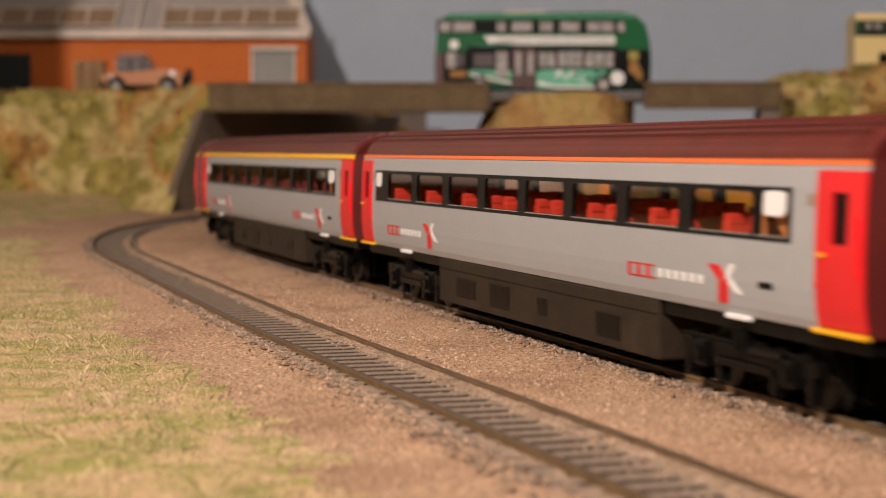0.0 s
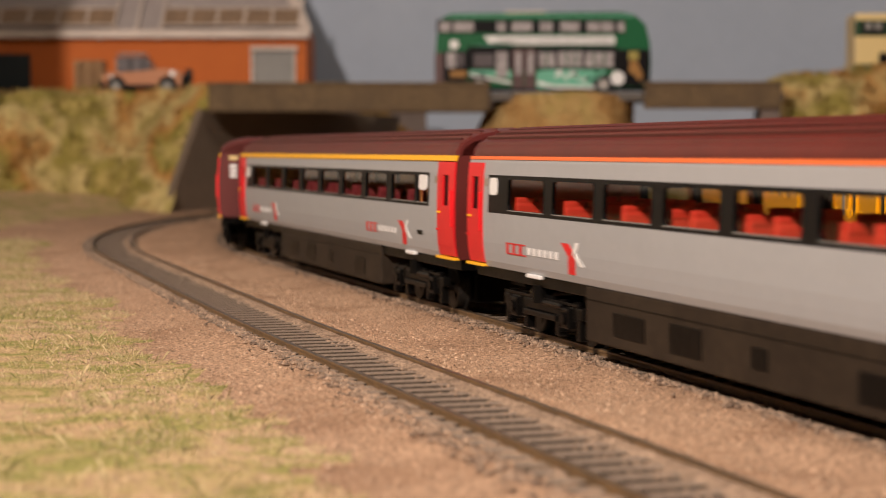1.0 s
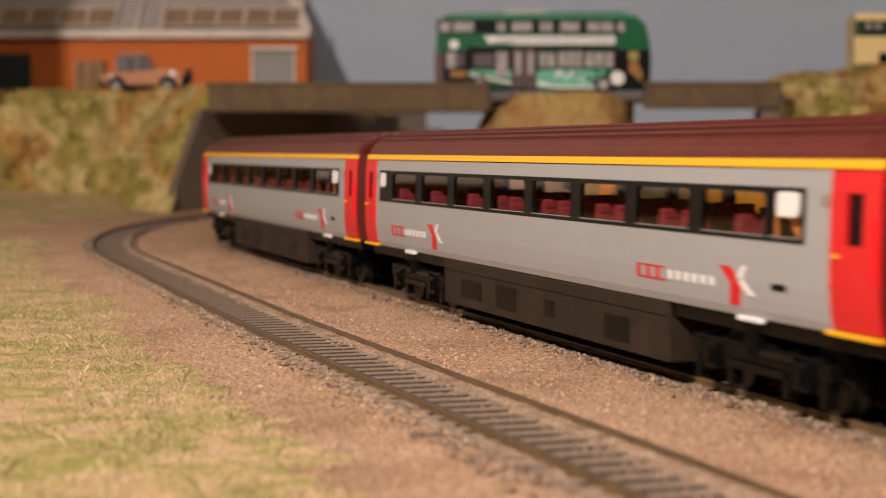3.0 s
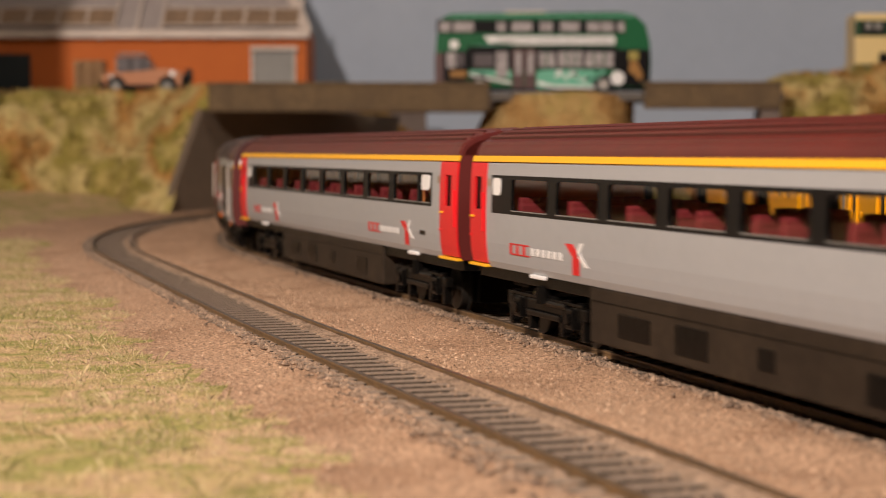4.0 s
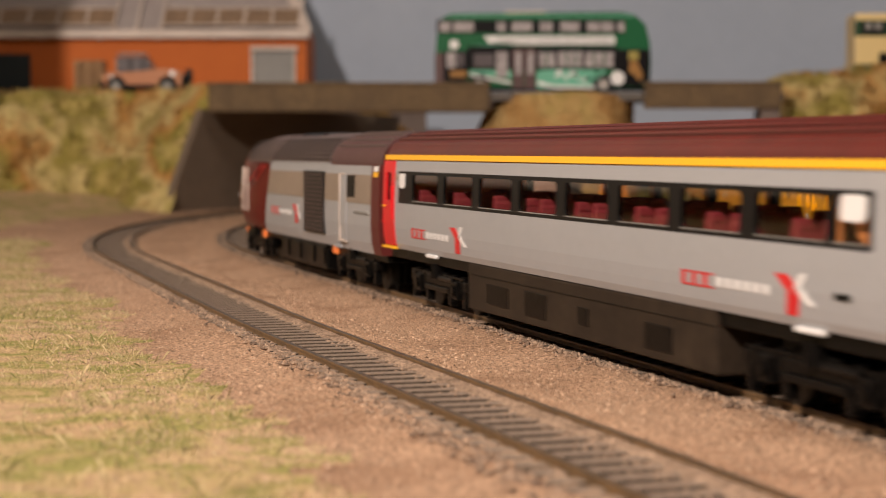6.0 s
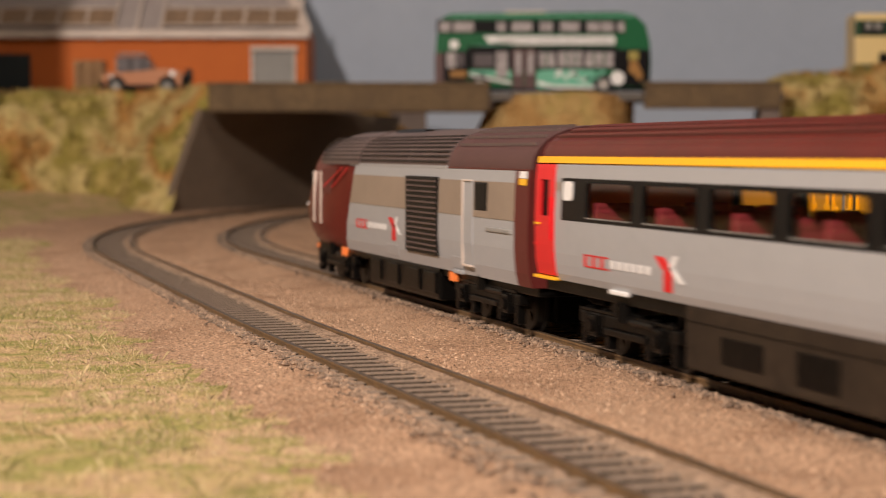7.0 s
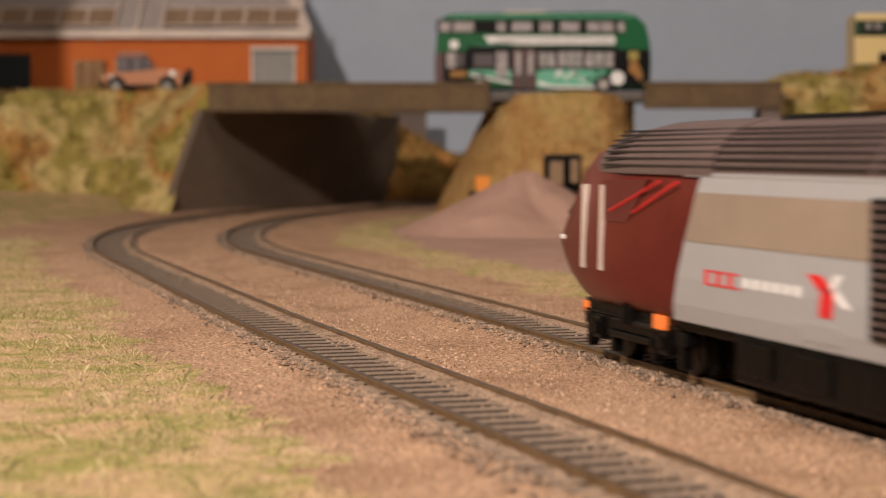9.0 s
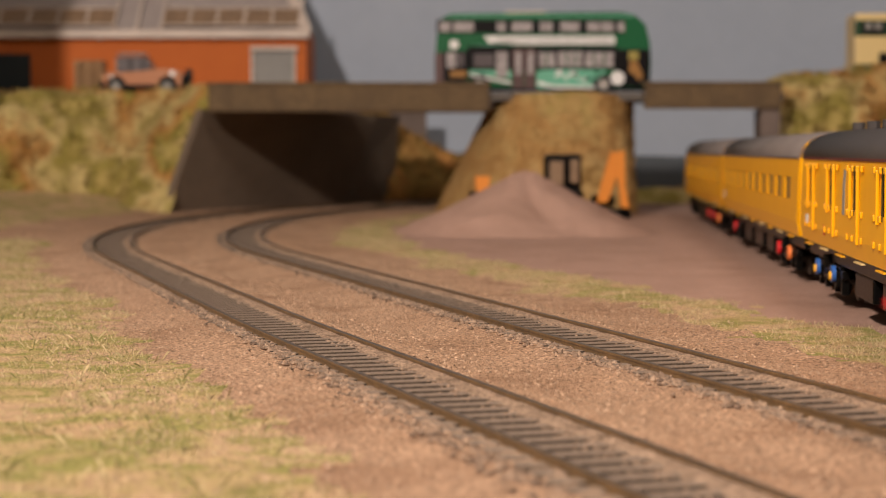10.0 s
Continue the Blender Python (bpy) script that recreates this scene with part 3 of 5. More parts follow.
        gx = sorted((e * half, e * (half + 0.0055)))
        part("gangway", box(gx[0], gx[1], -0.0065, 0.0065, 0.0150, 0.0435, 0.0010), FRAME, c)
        for sgn in (-1, 1):
            xx = sorted((e * (half + 0.0001), e * (half + 0.0004)))
            yy = sgn * 0.0115
            part("end_label", box(xx[0], xx[1], yy - 0.0018, yy + 0.0018, 0.0392, 0.0408), CREAM, ew)
            for k in range(3):
                part("lettering_bar", box(xx[0], xx[1], yy - 0.0016, yy + 0.0014, 0.0318 + 0.002 * k, 0.0331 + 0.002 * k), WHITE, ew)
        part("coupling", box(*sorted((e * half, e * (half + 0.0085))), -0.0028, 0.0028, 0.0085, 0.0112, 0.0005), FRAME, c)
        for sgn in (-1, 1):
            part("buffer", cyl(None, (e * (half + 0.002), sgn * 0.011, 0.0135), 0.0014, "x", 0.0045, 10), FRAME, c)
    # underframe
    part("solebar", box(-half + 0.001, half - 0.001, -0.0158, 0.0158, 0.0122, 0.0152, 0.0003), FRAME, c)
    part("equipment_skirt", box(-0.0735, 0.0720, -0.0166, 0.0166, 0.0032, 0.0150, 0.0006), SKIRT, c, "dark brown equipment skirt")
    for sgn in (-1, 1):
        for a, w, z0, z1 in ((-0.030, 0.014, 0.0052, 0.0108), (0.004, 0.006, 0.0062, 0.0100), (0.040, 0.013, 0.0050, 0.0100), (-0.058, 0.016, 0.0056, 0.0104)):
            part("vent_panel", box(a, a + w, sgn * 0.0163, sgn * 0.0168, z0, z1, 0.0001), FRAME, c)
        part("skirt_seam", box(-0.0728, 0.0718, sgn * 0.0163, sgn * 0.0167, 0.0119, 0.0121), FRAME, c)
    for x in (-0.1055, 0.1055):
        bogie(c, x, wheels)
    # inside
    part("inner_floor", box(-0.134, 0.134, -0.0165, 0.0165, 0.0152, 0.0165), INSIDE, c)
    part("lining", box(-0.1345, -0.1337, -0.0166, 0.0166, 0.0165, 0.0410), INSIDE, c)
    part("lining", box(0.1280, 0.1288, -0.0166, 0.0166, 0.0165, 0.0410), INSIDE, c)
    part("inner_ceiling", box(-0.134, 0.134, -0.0165, 0.0165, 0.0402, 0.0408), INSIDE, c)
    seat = None
    for k in range(15):
        x = -0.119 + 0.0165 * k
        for y in (-0.0105, 0.0105):
            if seat is None:
                bm = box(-0.0038, 0.0038, -0.0052, 0.0052, 0.0165, 0.0235, 0.0008)
                box(-0.0042, -0.0018, -0.0052, 0.0052, 0.0230, 0.0310, 0.0008, bm)
                box(-0.0044, -0.0020, -0.0050, -0.0004, 0.0300, 0.0322, 0.0006, bm)
                box(-0.0044, -0.0020, 0.0004, 0.0050, 0.0300, 0.0322, 0.0006, bm)
                seat = part("seat", bm, SEAT_B if first_class else SEAT, c)
                seat.matrix_basis = pose(x, y, 0)
            else:
                again("seat", seat, pose(x, y, 0, 0, 0, 180 if k % 2 else 0), c)
    return c


CAB = [(0.0118, 0.0168), (0.0150, 0.0176), (0.0200, 0.0180), (0.0260, 0.0180), (0.0355, 0.0177), (0.0385, 0.0174)]


def cab_edge(z):
    return -0.0555 + (z - 0.0120) * 0.48


def build_power_car(wheels):
    c = thing("diesel_power_car", "grey, tan and maroon diesel power car with a sloping cab nose", "locomotive")
    back = 0.1205
    zs = [0.0118, 0.0150, 0.0200, 0.0265, 0.0355, 0.0385]
    for sgn in (-1, 1):
        bm = bmesh.new()
        cols = [[(cab_edge(z), sgn * side_y(z, CAB), z) for z in zs]] + [[(x, sgn * side_y(z, CAB), z) for z in zs] for x in (0.0178, 0.0489, 0.1110)]
        loft(cols, closed=False, bm=bm)
        shell(bm, sgn, 0.0006)
        part("side_wall", bm, GREY, c, "grey side wall")
        for a, b in ((None, 0.0175), (0.0495, 0.1105)):
            bm = bmesh.new()
            zz = np.linspace(0.0268, 0.0357, 4)
            loft([[((cab_edge(z) + 0.0006) if a is None else a, sgn * (side_y(z, CAB) + 0.00015), z) for z in zz], [(b, sgn * (side_y(z, CAB) + 0.00015), z) for z in zz]], closed=False, bm=bm)
            shell(bm, sgn, 0.0002)
            part("tan_band", bm, TAN, c, "tan band on the side")
        g = part("side_grille", box(0.0178, 0.0489, sgn * 0.0174, sgn * 0.0183, 0.0152, 0.0362, 0.0003), BLACK, c, "black louvred radiator grille")
        for k in range(14):
            z = 0.0162 + k * 0.00143
            part("louvre", box(0.0186, 0.0481, sgn * 0.0182, sgn * 0.0187, z, z + 0.0004), DKGREY, g)
        d = part("side_door", panel([0.0715, 0.0790], [0.0140, 0.0200, 0.0265, 0.0355], sgn, proud=0.0002, side=CAB), GREY, c)
        part("door_rail", box(0.0709, 0.0714, sgn * 0.0178, sgn * 0.0184, 0.0145, 0.0358, 0.0001), TRIM, d, "pale grab rail")
        part("door_rail", box(0.0789, 0.0793, sgn * 0.0178, sgn * 0.0183, 0.0195, 0.0358, 0.0001), GREY, d)
        part("side_window", box(0.0805, 0.0905, sgn * 0.0176, sgn * 0.0182, 0.0284, 0.0354, 0.0004), BLACK, c, "dark guard's window")
        part("step_recess", box(0.0900, 0.1085, sgn * 0.0176, sgn * 0.0184, 0.0236, 0.0246, 0.0003), SHUTTER, c)
        part("end_corner", panel([0.1110, back], zs, sgn, side=CAB, proud=0.0002), MAROON_DK, c, "maroon rear corner")
        logo(c, -0.0395, 0.0130, 0.0208, sgn, CAB)
        decal(0.1142, 0.1192, 0.0368, 0.0384, sgn, WHITE, "side_label", c, side=[(z, y + 0.0003) for z, y in CAB])
        decal(0.1142, 0.1192, 0.0352, 0.0367, sgn, YELLOW, "side_label", c, side=[(z, y + 0.0003) for z, y in CAB])
        part("door_head", box(0.0709, 0.0793, sgn * 0.0178, sgn * 0.0183, 0.0355, 0.0359, 0.0001), TRIM, d)
        part("door_sill", box(0.0709, 0.0793, sgn * 0.0178, sgn * 0.0184, 0.0141, 0.0146, 0.0001), TRIM, d)
        for a, w in ((0.060, 0.010), (-0.005, 0.013)):
            part("side_hatch", panel([a, a + w], [0.0130, 0.0160], sgn, proud=0.00015, side=CAB), GREY, c)
        part("roof_slot", box(0.072, 0.090, sgn * 0.0160, sgn * 0.0166, 0.0404, 0.0409, 0.0002), BLACK, c)
        for a in (0.0560, -0.0640):
            part("filler_box", box(a - 0.0024, a + 0.0024, sgn * 0.0150, sgn * 0.0164, 0.0090, 0.0118, 0.0003), AMBER, c, "bright orange axle-end box")
        part("bolster_plate", box(0.0615, 0.0690, sgn * 0.0166, sgn * 0.0178, 0.0116, 0.0126, 0.0003), GREY, c)
        part("side_roof_edge", panel([-0.050, 0.055], [0.0385, 0.0392], sgn, proud=0.0001, side=CAB), GREY, c)
        part("roof_edge_line", box(0.056, back, sgn * 0.0170, sgn * 0.0175, 0.0386, 0.0389), MAROON, c)
    # roof with lengthwise louvres, darker forward
    def ring(x, top, y0=0.0172, z0=0.0386):
        return roof_ring(x, top, 0, False, z0, y0)
    part("engine_roof", loft([ring(x, 0.0492) for x in (-0.0380, 0.0, 0.0560)]), DKGREY, c, "grey-brown engine roof")
    part("rear_roof", loft([ring(x, 0.0490) for x in (0.0562, 0.09, back)]), ROOFMIX, c, "brown-maroon rear roof")
    for sgn in (-1, 1):
        for k in range(7):
            a = 0.13 + 0.125 * k
            y = math.cos(a) ** 0.86 * 0.0172
            z = 0.0386 + 0.0106 * math.sin(a) ** 0.9
            for x0, x1 in ((-0.0900, 0.0165), (0.0178, 0.0550)):
                part("roof_louvre", box(x0, x1, sgn * (y + 0.0002) - 0.0003, sgn * (y + 0.0002) + 0.0003, z - 0.0002, z + 0.00025), LOUVRE, c)
        for k in range(4):
            a = 0.55 + 0.24 * k
            part("roof_rib", box(0.060, back - 0.002, sgn * math.cos(a) ** 0.86 * 0.0172 - 0.0003, sgn * math.cos(a) ** 0.86 * 0.0172 + 0.0003, 0.0385 + 0.0104 * math.sin(a) ** 0.9, 0.0392 + 0.0104 * math.sin(a) ** 0.9), DKGREY, c)
    part("exhaust_hump", loft([[(x, y * w, 0.0478 + (h if abs(y) < 0.0085 else 0)) for y in np.linspace(-0.0105, 0.0105, 9)] + [(x, 0.009 * w, 0.047), (x, -0.009 * w, 0.047)] for x, w, h in ((-0.036, 0.6, 0.0010), (-0.032, 0.8, 0.0017), (0.000, 0.8, 0.0017), (0.006, 0.6, 0.0010))]), FRAME, c, "black exhaust cowl on the roof")
    # cab: rings from the nose back to the slanted edge
    rings = []
    for z, nose, w in ((0.0118, -0.1040, 0.0156), (0.0138, -0.1110, 0.0168), (0.0170, -0.1190, 0.0175), (0.0205, -0.1240, 0.0178), (0.0235, -0.1262, 0.0178), (0.0270, -0.1232, 0.0177), (0.0320, -0.1172, 0.0174), (0.0385, -0.1095, 0.0168), (0.0425, -0.1035, 0.0150), (0.0460, -0.0950, 0.0115), (0.0482, -0.0840, 0.0070), (0.0488, -0.0730, 0.0030)):
        r = []
        turn_x = -0.0960 if z < 0.043 else nose + 0.012
        edge = cab_edge(min(z, 0.0385)) + 0.0004
        for k in range(-14, 15):
            a = math.pi / 2 * k / 14
            y = math.copysign(abs(math.sin(a)) ** 0.62, a) * w
            x = turn_x + (nose - turn_x) * (1.10 if z < 0.040 else 1.0) * math.cos(a) ** 0.75
            r.append((x, y, z))
        rings.append([(edge, -w, z)] + r + [(edge, w, z)])
    part("cab", loft(rings), MAROON, c, "glossy maroon cab nose", smooth=True)
    part("cab_roof", loft([ring(x, t, w, z0) for x, t, w, z0 in ((-0.1000, 0.0455, 0.0152, 0.0396), (-0.0920, 0.0478, 0.0168, 0.0388), (-0.0780, 0.0491, 0.0174, 0.0387), (-0.0382, 0.0494, 0.0176, 0.0387))]), DKGREY, c, "grey-brown cab roof")
    part("windscreen", extrude_poly([(-0.1258, 0.0293), (-0.1196, 0.0335), (-0.1118, 0.0385), (-0.1050, 0.0425), (-0.1038, 0.0418), (-0.1100, 0.0378), (-0.1176, 0.0328), (-0.1238, 0.0288)], -0.0112, 0.0112), BLACK, c, "dark raked windscreen")
    for sgn in (-1, 1):
        part("cab_window", extrude_poly([(-0.0900, 0.0290), (-0.0885, 0.0372), (-0.0660, 0.0376), (-0.0760, 0.0290)], sgn * 0.0168, sgn * 0.0178), MAROON_DK, c, "dark cab side window")
        for x0, x1 in ((-0.0730, -0.0520), (-0.0850, -0.0600)):
            part("window_frame_line", extrude_poly([(x0, 0.0312), (x1, 0.0376), (x1 + 0.0003, 0.0373), (x0 + 0.0003, 0.0309)], sgn * 0.0178, sgn * 0.0181), RED, c)
        for x in (-0.0990, -0.0890):
            part("grab_rail", extrude_poly([(x - 0.0012, 0.0188), (x - 0.0004, 0.0362), (x + 0.0010, 0.0362), (x + 0.0002, 0.0188)], sgn * 0.0170, sgn * 0.0182), TRIM, c, "pale grab rail beside the cab door")
        part("head_lamp", box(-0.1278, -0.1230, sgn * 0.0060, sgn * 0.0105, 0.0228, 0.0252, 0.0005), TRIM, c, "white lamp cluster")
        part("tail_lamp", box(-0.1280, -0.1225, sgn * 0.0085, sgn * 0.0112, 0.0190, 0.0208, 0.0003), RED, c)
        part("lamp_strip", box(-0.1165, -0.1100, sgn * 0.0150, sgn * 0.0166, 0.0240, 0.0250, 0.0002), WHITE, c)
        part("buffer_box", box(-0.1065, -0.1030, sgn * 0.0120, sgn * 0.0152, 0.0092, 0.0114, 0.0003), AMBER, c)
    ring2 = [(back - 0.0010, y, z) for z, y in CAB] + ring(back - 0.0010, 0.0488)[1:-1] + [(back - 0.0010, -y, z) for z, y in CAB[::-1]]
    ew = part("end_wall", loft([ring2, [(back, y * 0.99, z) for _, y, z in ring2]]), MAROON_DK, c)
    for sgn in (-1, 1):
        part("end_label", box(back, back + 0.0003, sgn * 0.0135 - 0.0020, sgn * 0.0135 + 0.0020, 0.0372, 0.0390), WHITE, ew)
        part("end_label", box(back, back + 0.0003, sgn * 0.0135 - 0.0020, sgn * 0.0135 + 0.0020, 0.0356, 0.0370), YELLOW, ew)
    part("gangway", box(back, back + 0.0050, -0.0065, 0.0065, 0.0140, 0.0420, 0.0010), FRAME, c)
    part("underframe", box(-0.1050, back - 0.001, -0.0150, 0.0150, 0.0096, 0.0122, 0.0004), FRAME, c)
    part("fuel_tank", box(-0.0320, 0.0430, -0.0158, 0.0158, 0.0028, 0.0116, 0.0008), FRAME, c, "black fuel tank")
    for sgn in (-1, 1):
        for a in (-0.028, -0.008, 0.014, 0.030):
            part("tank_box", box(a, a + 0.011, sgn * 0.0155, sgn * 0.0164, 0.0045, 0.0104, 0.0004), FRAME, c)
    bm = box(-0.1090, -0.1020, -0.0120, 0.0120, 0.0030, 0.0104, 0.0008)
    part("snow_plough", bm, FRAME, c)
    part("coupling", box(back, back + 0.008, -0.0028, 0.0028, 0.0080, 0.0108, 0.0005), FRAME, c)
    for x in (-0.0800, 0.0800):
        bogie(c, x, wheels)
    return c


def build_yellow_coach(m, dark_roof, windows):
    c = thing("test_coach", "bright yellow parked test coach with a %s roof" % ("dark" if dark_roof else "grey"), "railway coach", m, "parked yellow coaches")
    half, top = 0.1600, 0.0412
    side = [(0.0150, 0.0172), (0.0200, 0.0180), (0.0340, 0.0178), (0.0412, 0.0172)]
    openings = []
    if windows:
        openings = [(-0.140 + 0.0290 * k, -0.140 + 0.0290 * k + (0.0200 if windows == 1 else 0.0180)) for k in range(10)]
    for sgn in (-1, 1):
        xs, holes = [-half], set()
        for a, b in openings:
            holes.add((len(xs), 2))
            xs += [a, b]
        xs += [half]
        part("body_side", panel(xs, [0.0150, 0.0200, 0.0270, 0.0345, top], sgn, holes, side=side), TESTYEL, c)
        for a, b in openings:
            part("pane", box(a, b, sgn * 0.0166, sgn * 0.0172, 0.0268, 0.0347), PANEBROWN, c, "dull brown window")
        if not windows:
            for k in range(7):
                x = -0.135 + 0.045 * k
                part("door_slot", box(x, x + 0.0030, sgn * 0.0177, sgn * 0.0181, 0.0265, 0.0395), FRAME, c)
                for dx in (-0.006, 0.0075):
                    part("grab_rail", box(x + dx, x + dx + 0.0012, sgn * 0.0178, sgn * 0.0187, 0.0255 if dx < 0 else 0.0190, 0.0390 if dx < 0 else 0.0385, 0.0003), TESTYEL, c)
                for dz in (0.0195, 0.0262, 0.0380):
                    for dx in (-0.0125, -0.0035, 0.0045, 0.0120):
                        part("hinge", box(x + dx, x + dx + 0.0026, sgn * 0.0177, sgn * 0.0185, dz, dz + 0.0017, 0.0003), TESTYEL, c)
            for x in (-0.105, 0.03):
                decal(x, x + 0.003, 0.0185, 0.0215, sgn, RED, "warning_mark", c, side=side)
            for x in (-0.066, 0.066):
                decal(x, x + 0.004, 0.0260, 0.0385, sgn, SHUTTER, "side_window", c, side=side)
        part("eaves_line", box(-half + 0.001, half - 0.001, sgn * 0.0170, sgn * 0.0176, top - 0.0003, top + 0.0004), MAROON_DK if dark_roof else ROOFGREY, c)
        decal(-0.146, -0.140, 0.0205, 0.0235, sgn, WHITE, "side_notice", c, side=side)
        for k in range(9):
            part("step_edge", box(-0.150 + 0.035 * k, -0.138 + 0.035 * k, sgn * 0.0165, sgn * 0.0178, 0.0140, 0.0144), YELLOW if k % 2 == 0 else CREAM, c)
        for x, mt in {1: ((0.05, RED), (0.09, RED), (0.127, AMBER)), 2: ((0.093, RED), (0.127, AMBER), (-0.095, RED)), 0: ((-0.127, BLUE), (-0.093, BLUE))}[windows]:
            part("axle_cap", cyl(None, (x, sgn * 0.0165, 0.0078), 0.0025, "y", 0.0012, 16), mt, c, "coloured axle-end cap")
            if mt is BLUE:
                part("axle_hub", cyl(None, (x, sgn * 0.0173, 0.0072), 0.0013, "y", 0.0008, 12), YELLOW, c)
    part("roof", loft([roof_ring(x, 0.0502, 0, False, top, 0.0173) for x in (-half, 0.0, half)]), ROOFDARK if dark_roof else ROOFGREY, c, smooth=True)
    for e in (-1, 1):
        ring = [(e * (half - 0.001), y, z) for z, y in side] + roof_ring(e * (half - 0.001), 0.0500, 0, False, top, 0.0172)[1:-1] + [(e * (half - 0.001), -y, z) for z, y in side[::-1]]
        part("end_wall", loft([ring, [(e * half, y * 0.99, z) for _, y, z in ring]]), TESTYEL, c)
    part("underframe", box(-half + 0.002, half - 0.002, -0.0150, 0.0150, 0.0105, 0.0150, 0.0004), FRAME, c)
    for a, b in ((-0.060, -0.030), (-0.015, 0.020), (0.035, 0.060)):
        part("equipment_box", box(a, b, -0.0150, 0.0150, 0.0040, 0.0105, 0.0006), FRAME, c)
    if dark_roof:
        for k in range(5):
            part("roof_vent", cyl(None, (-0.13 + 0.028 * k, -0.004, 0.0508), 0.0020, "z", 0.0030, 10), ROOFDARK, c)
    idle = []
    for x in (-0.110, 0.110):
        bogie(c, x, idle)
    return c


# ---- scenery behind the tracks ----
def flock(nx, ny, place, amp, seed, freq=38):
    """A lumpy flocked slope: place(u, v) gives the smooth face, pushed in and out by noise."""
    def put(u, v):
        x, y, z = place(u, v)
        a = fbm(x * freq + seed, y * freq, z * freq, 4) * amp + fbm(x * 230, y * 230 + seed, z * 230, 2) * amp * 0.18
        return (x + a * 0.35, y - a, z + a * 0.45)
    return grid_sheet(nx, ny, put)


def tufts(name, ob, n, seed, label, size=0.0028):
    """Small clumps of flock and fibre standing on a slope's faces."""
    rng = random.Random(seed)
    me0 = ob.data
    polys = [p for p in me0.polygons]
    verts, faces = [], []
    for _ in range(n):
        p = rng.choice(polys)
        c, nr = p.center, p.normal
        if nr.y > 0:
            nr = -nr
        r = size * rng.uniform(0.4, 1.2)
        for _k in range(7):
            d = Vector((rng.gauss(0, 1), rng.gauss(0, 1), rng.gauss(0, 1))).normalized() * r + nr * r * 0.7
            e = Vector((rng.gauss(0, 1), rng.gauss(0, 1), rng.gauss(0, 1))).normalized() * r * 0.35
            k = len(verts)
            verts += [tuple(c + d * 0.1), tuple(c + d * 0.6 + e), tuple(c + d), tuple(c + d * 0.5 - e)]
            faces.append((k, k + 1, k + 2, k + 3))
    me = bpy.data.meshes.new(name)
    me.from_pydata(verts, [], faces)
    me.materials.append(ob.data.materials[0])
    tagged(new(name, me), label, "undergrowth", kind="stuff")


BY = 1.33          # front of the bridge
TOP = 0.0905       # level of the upper ground


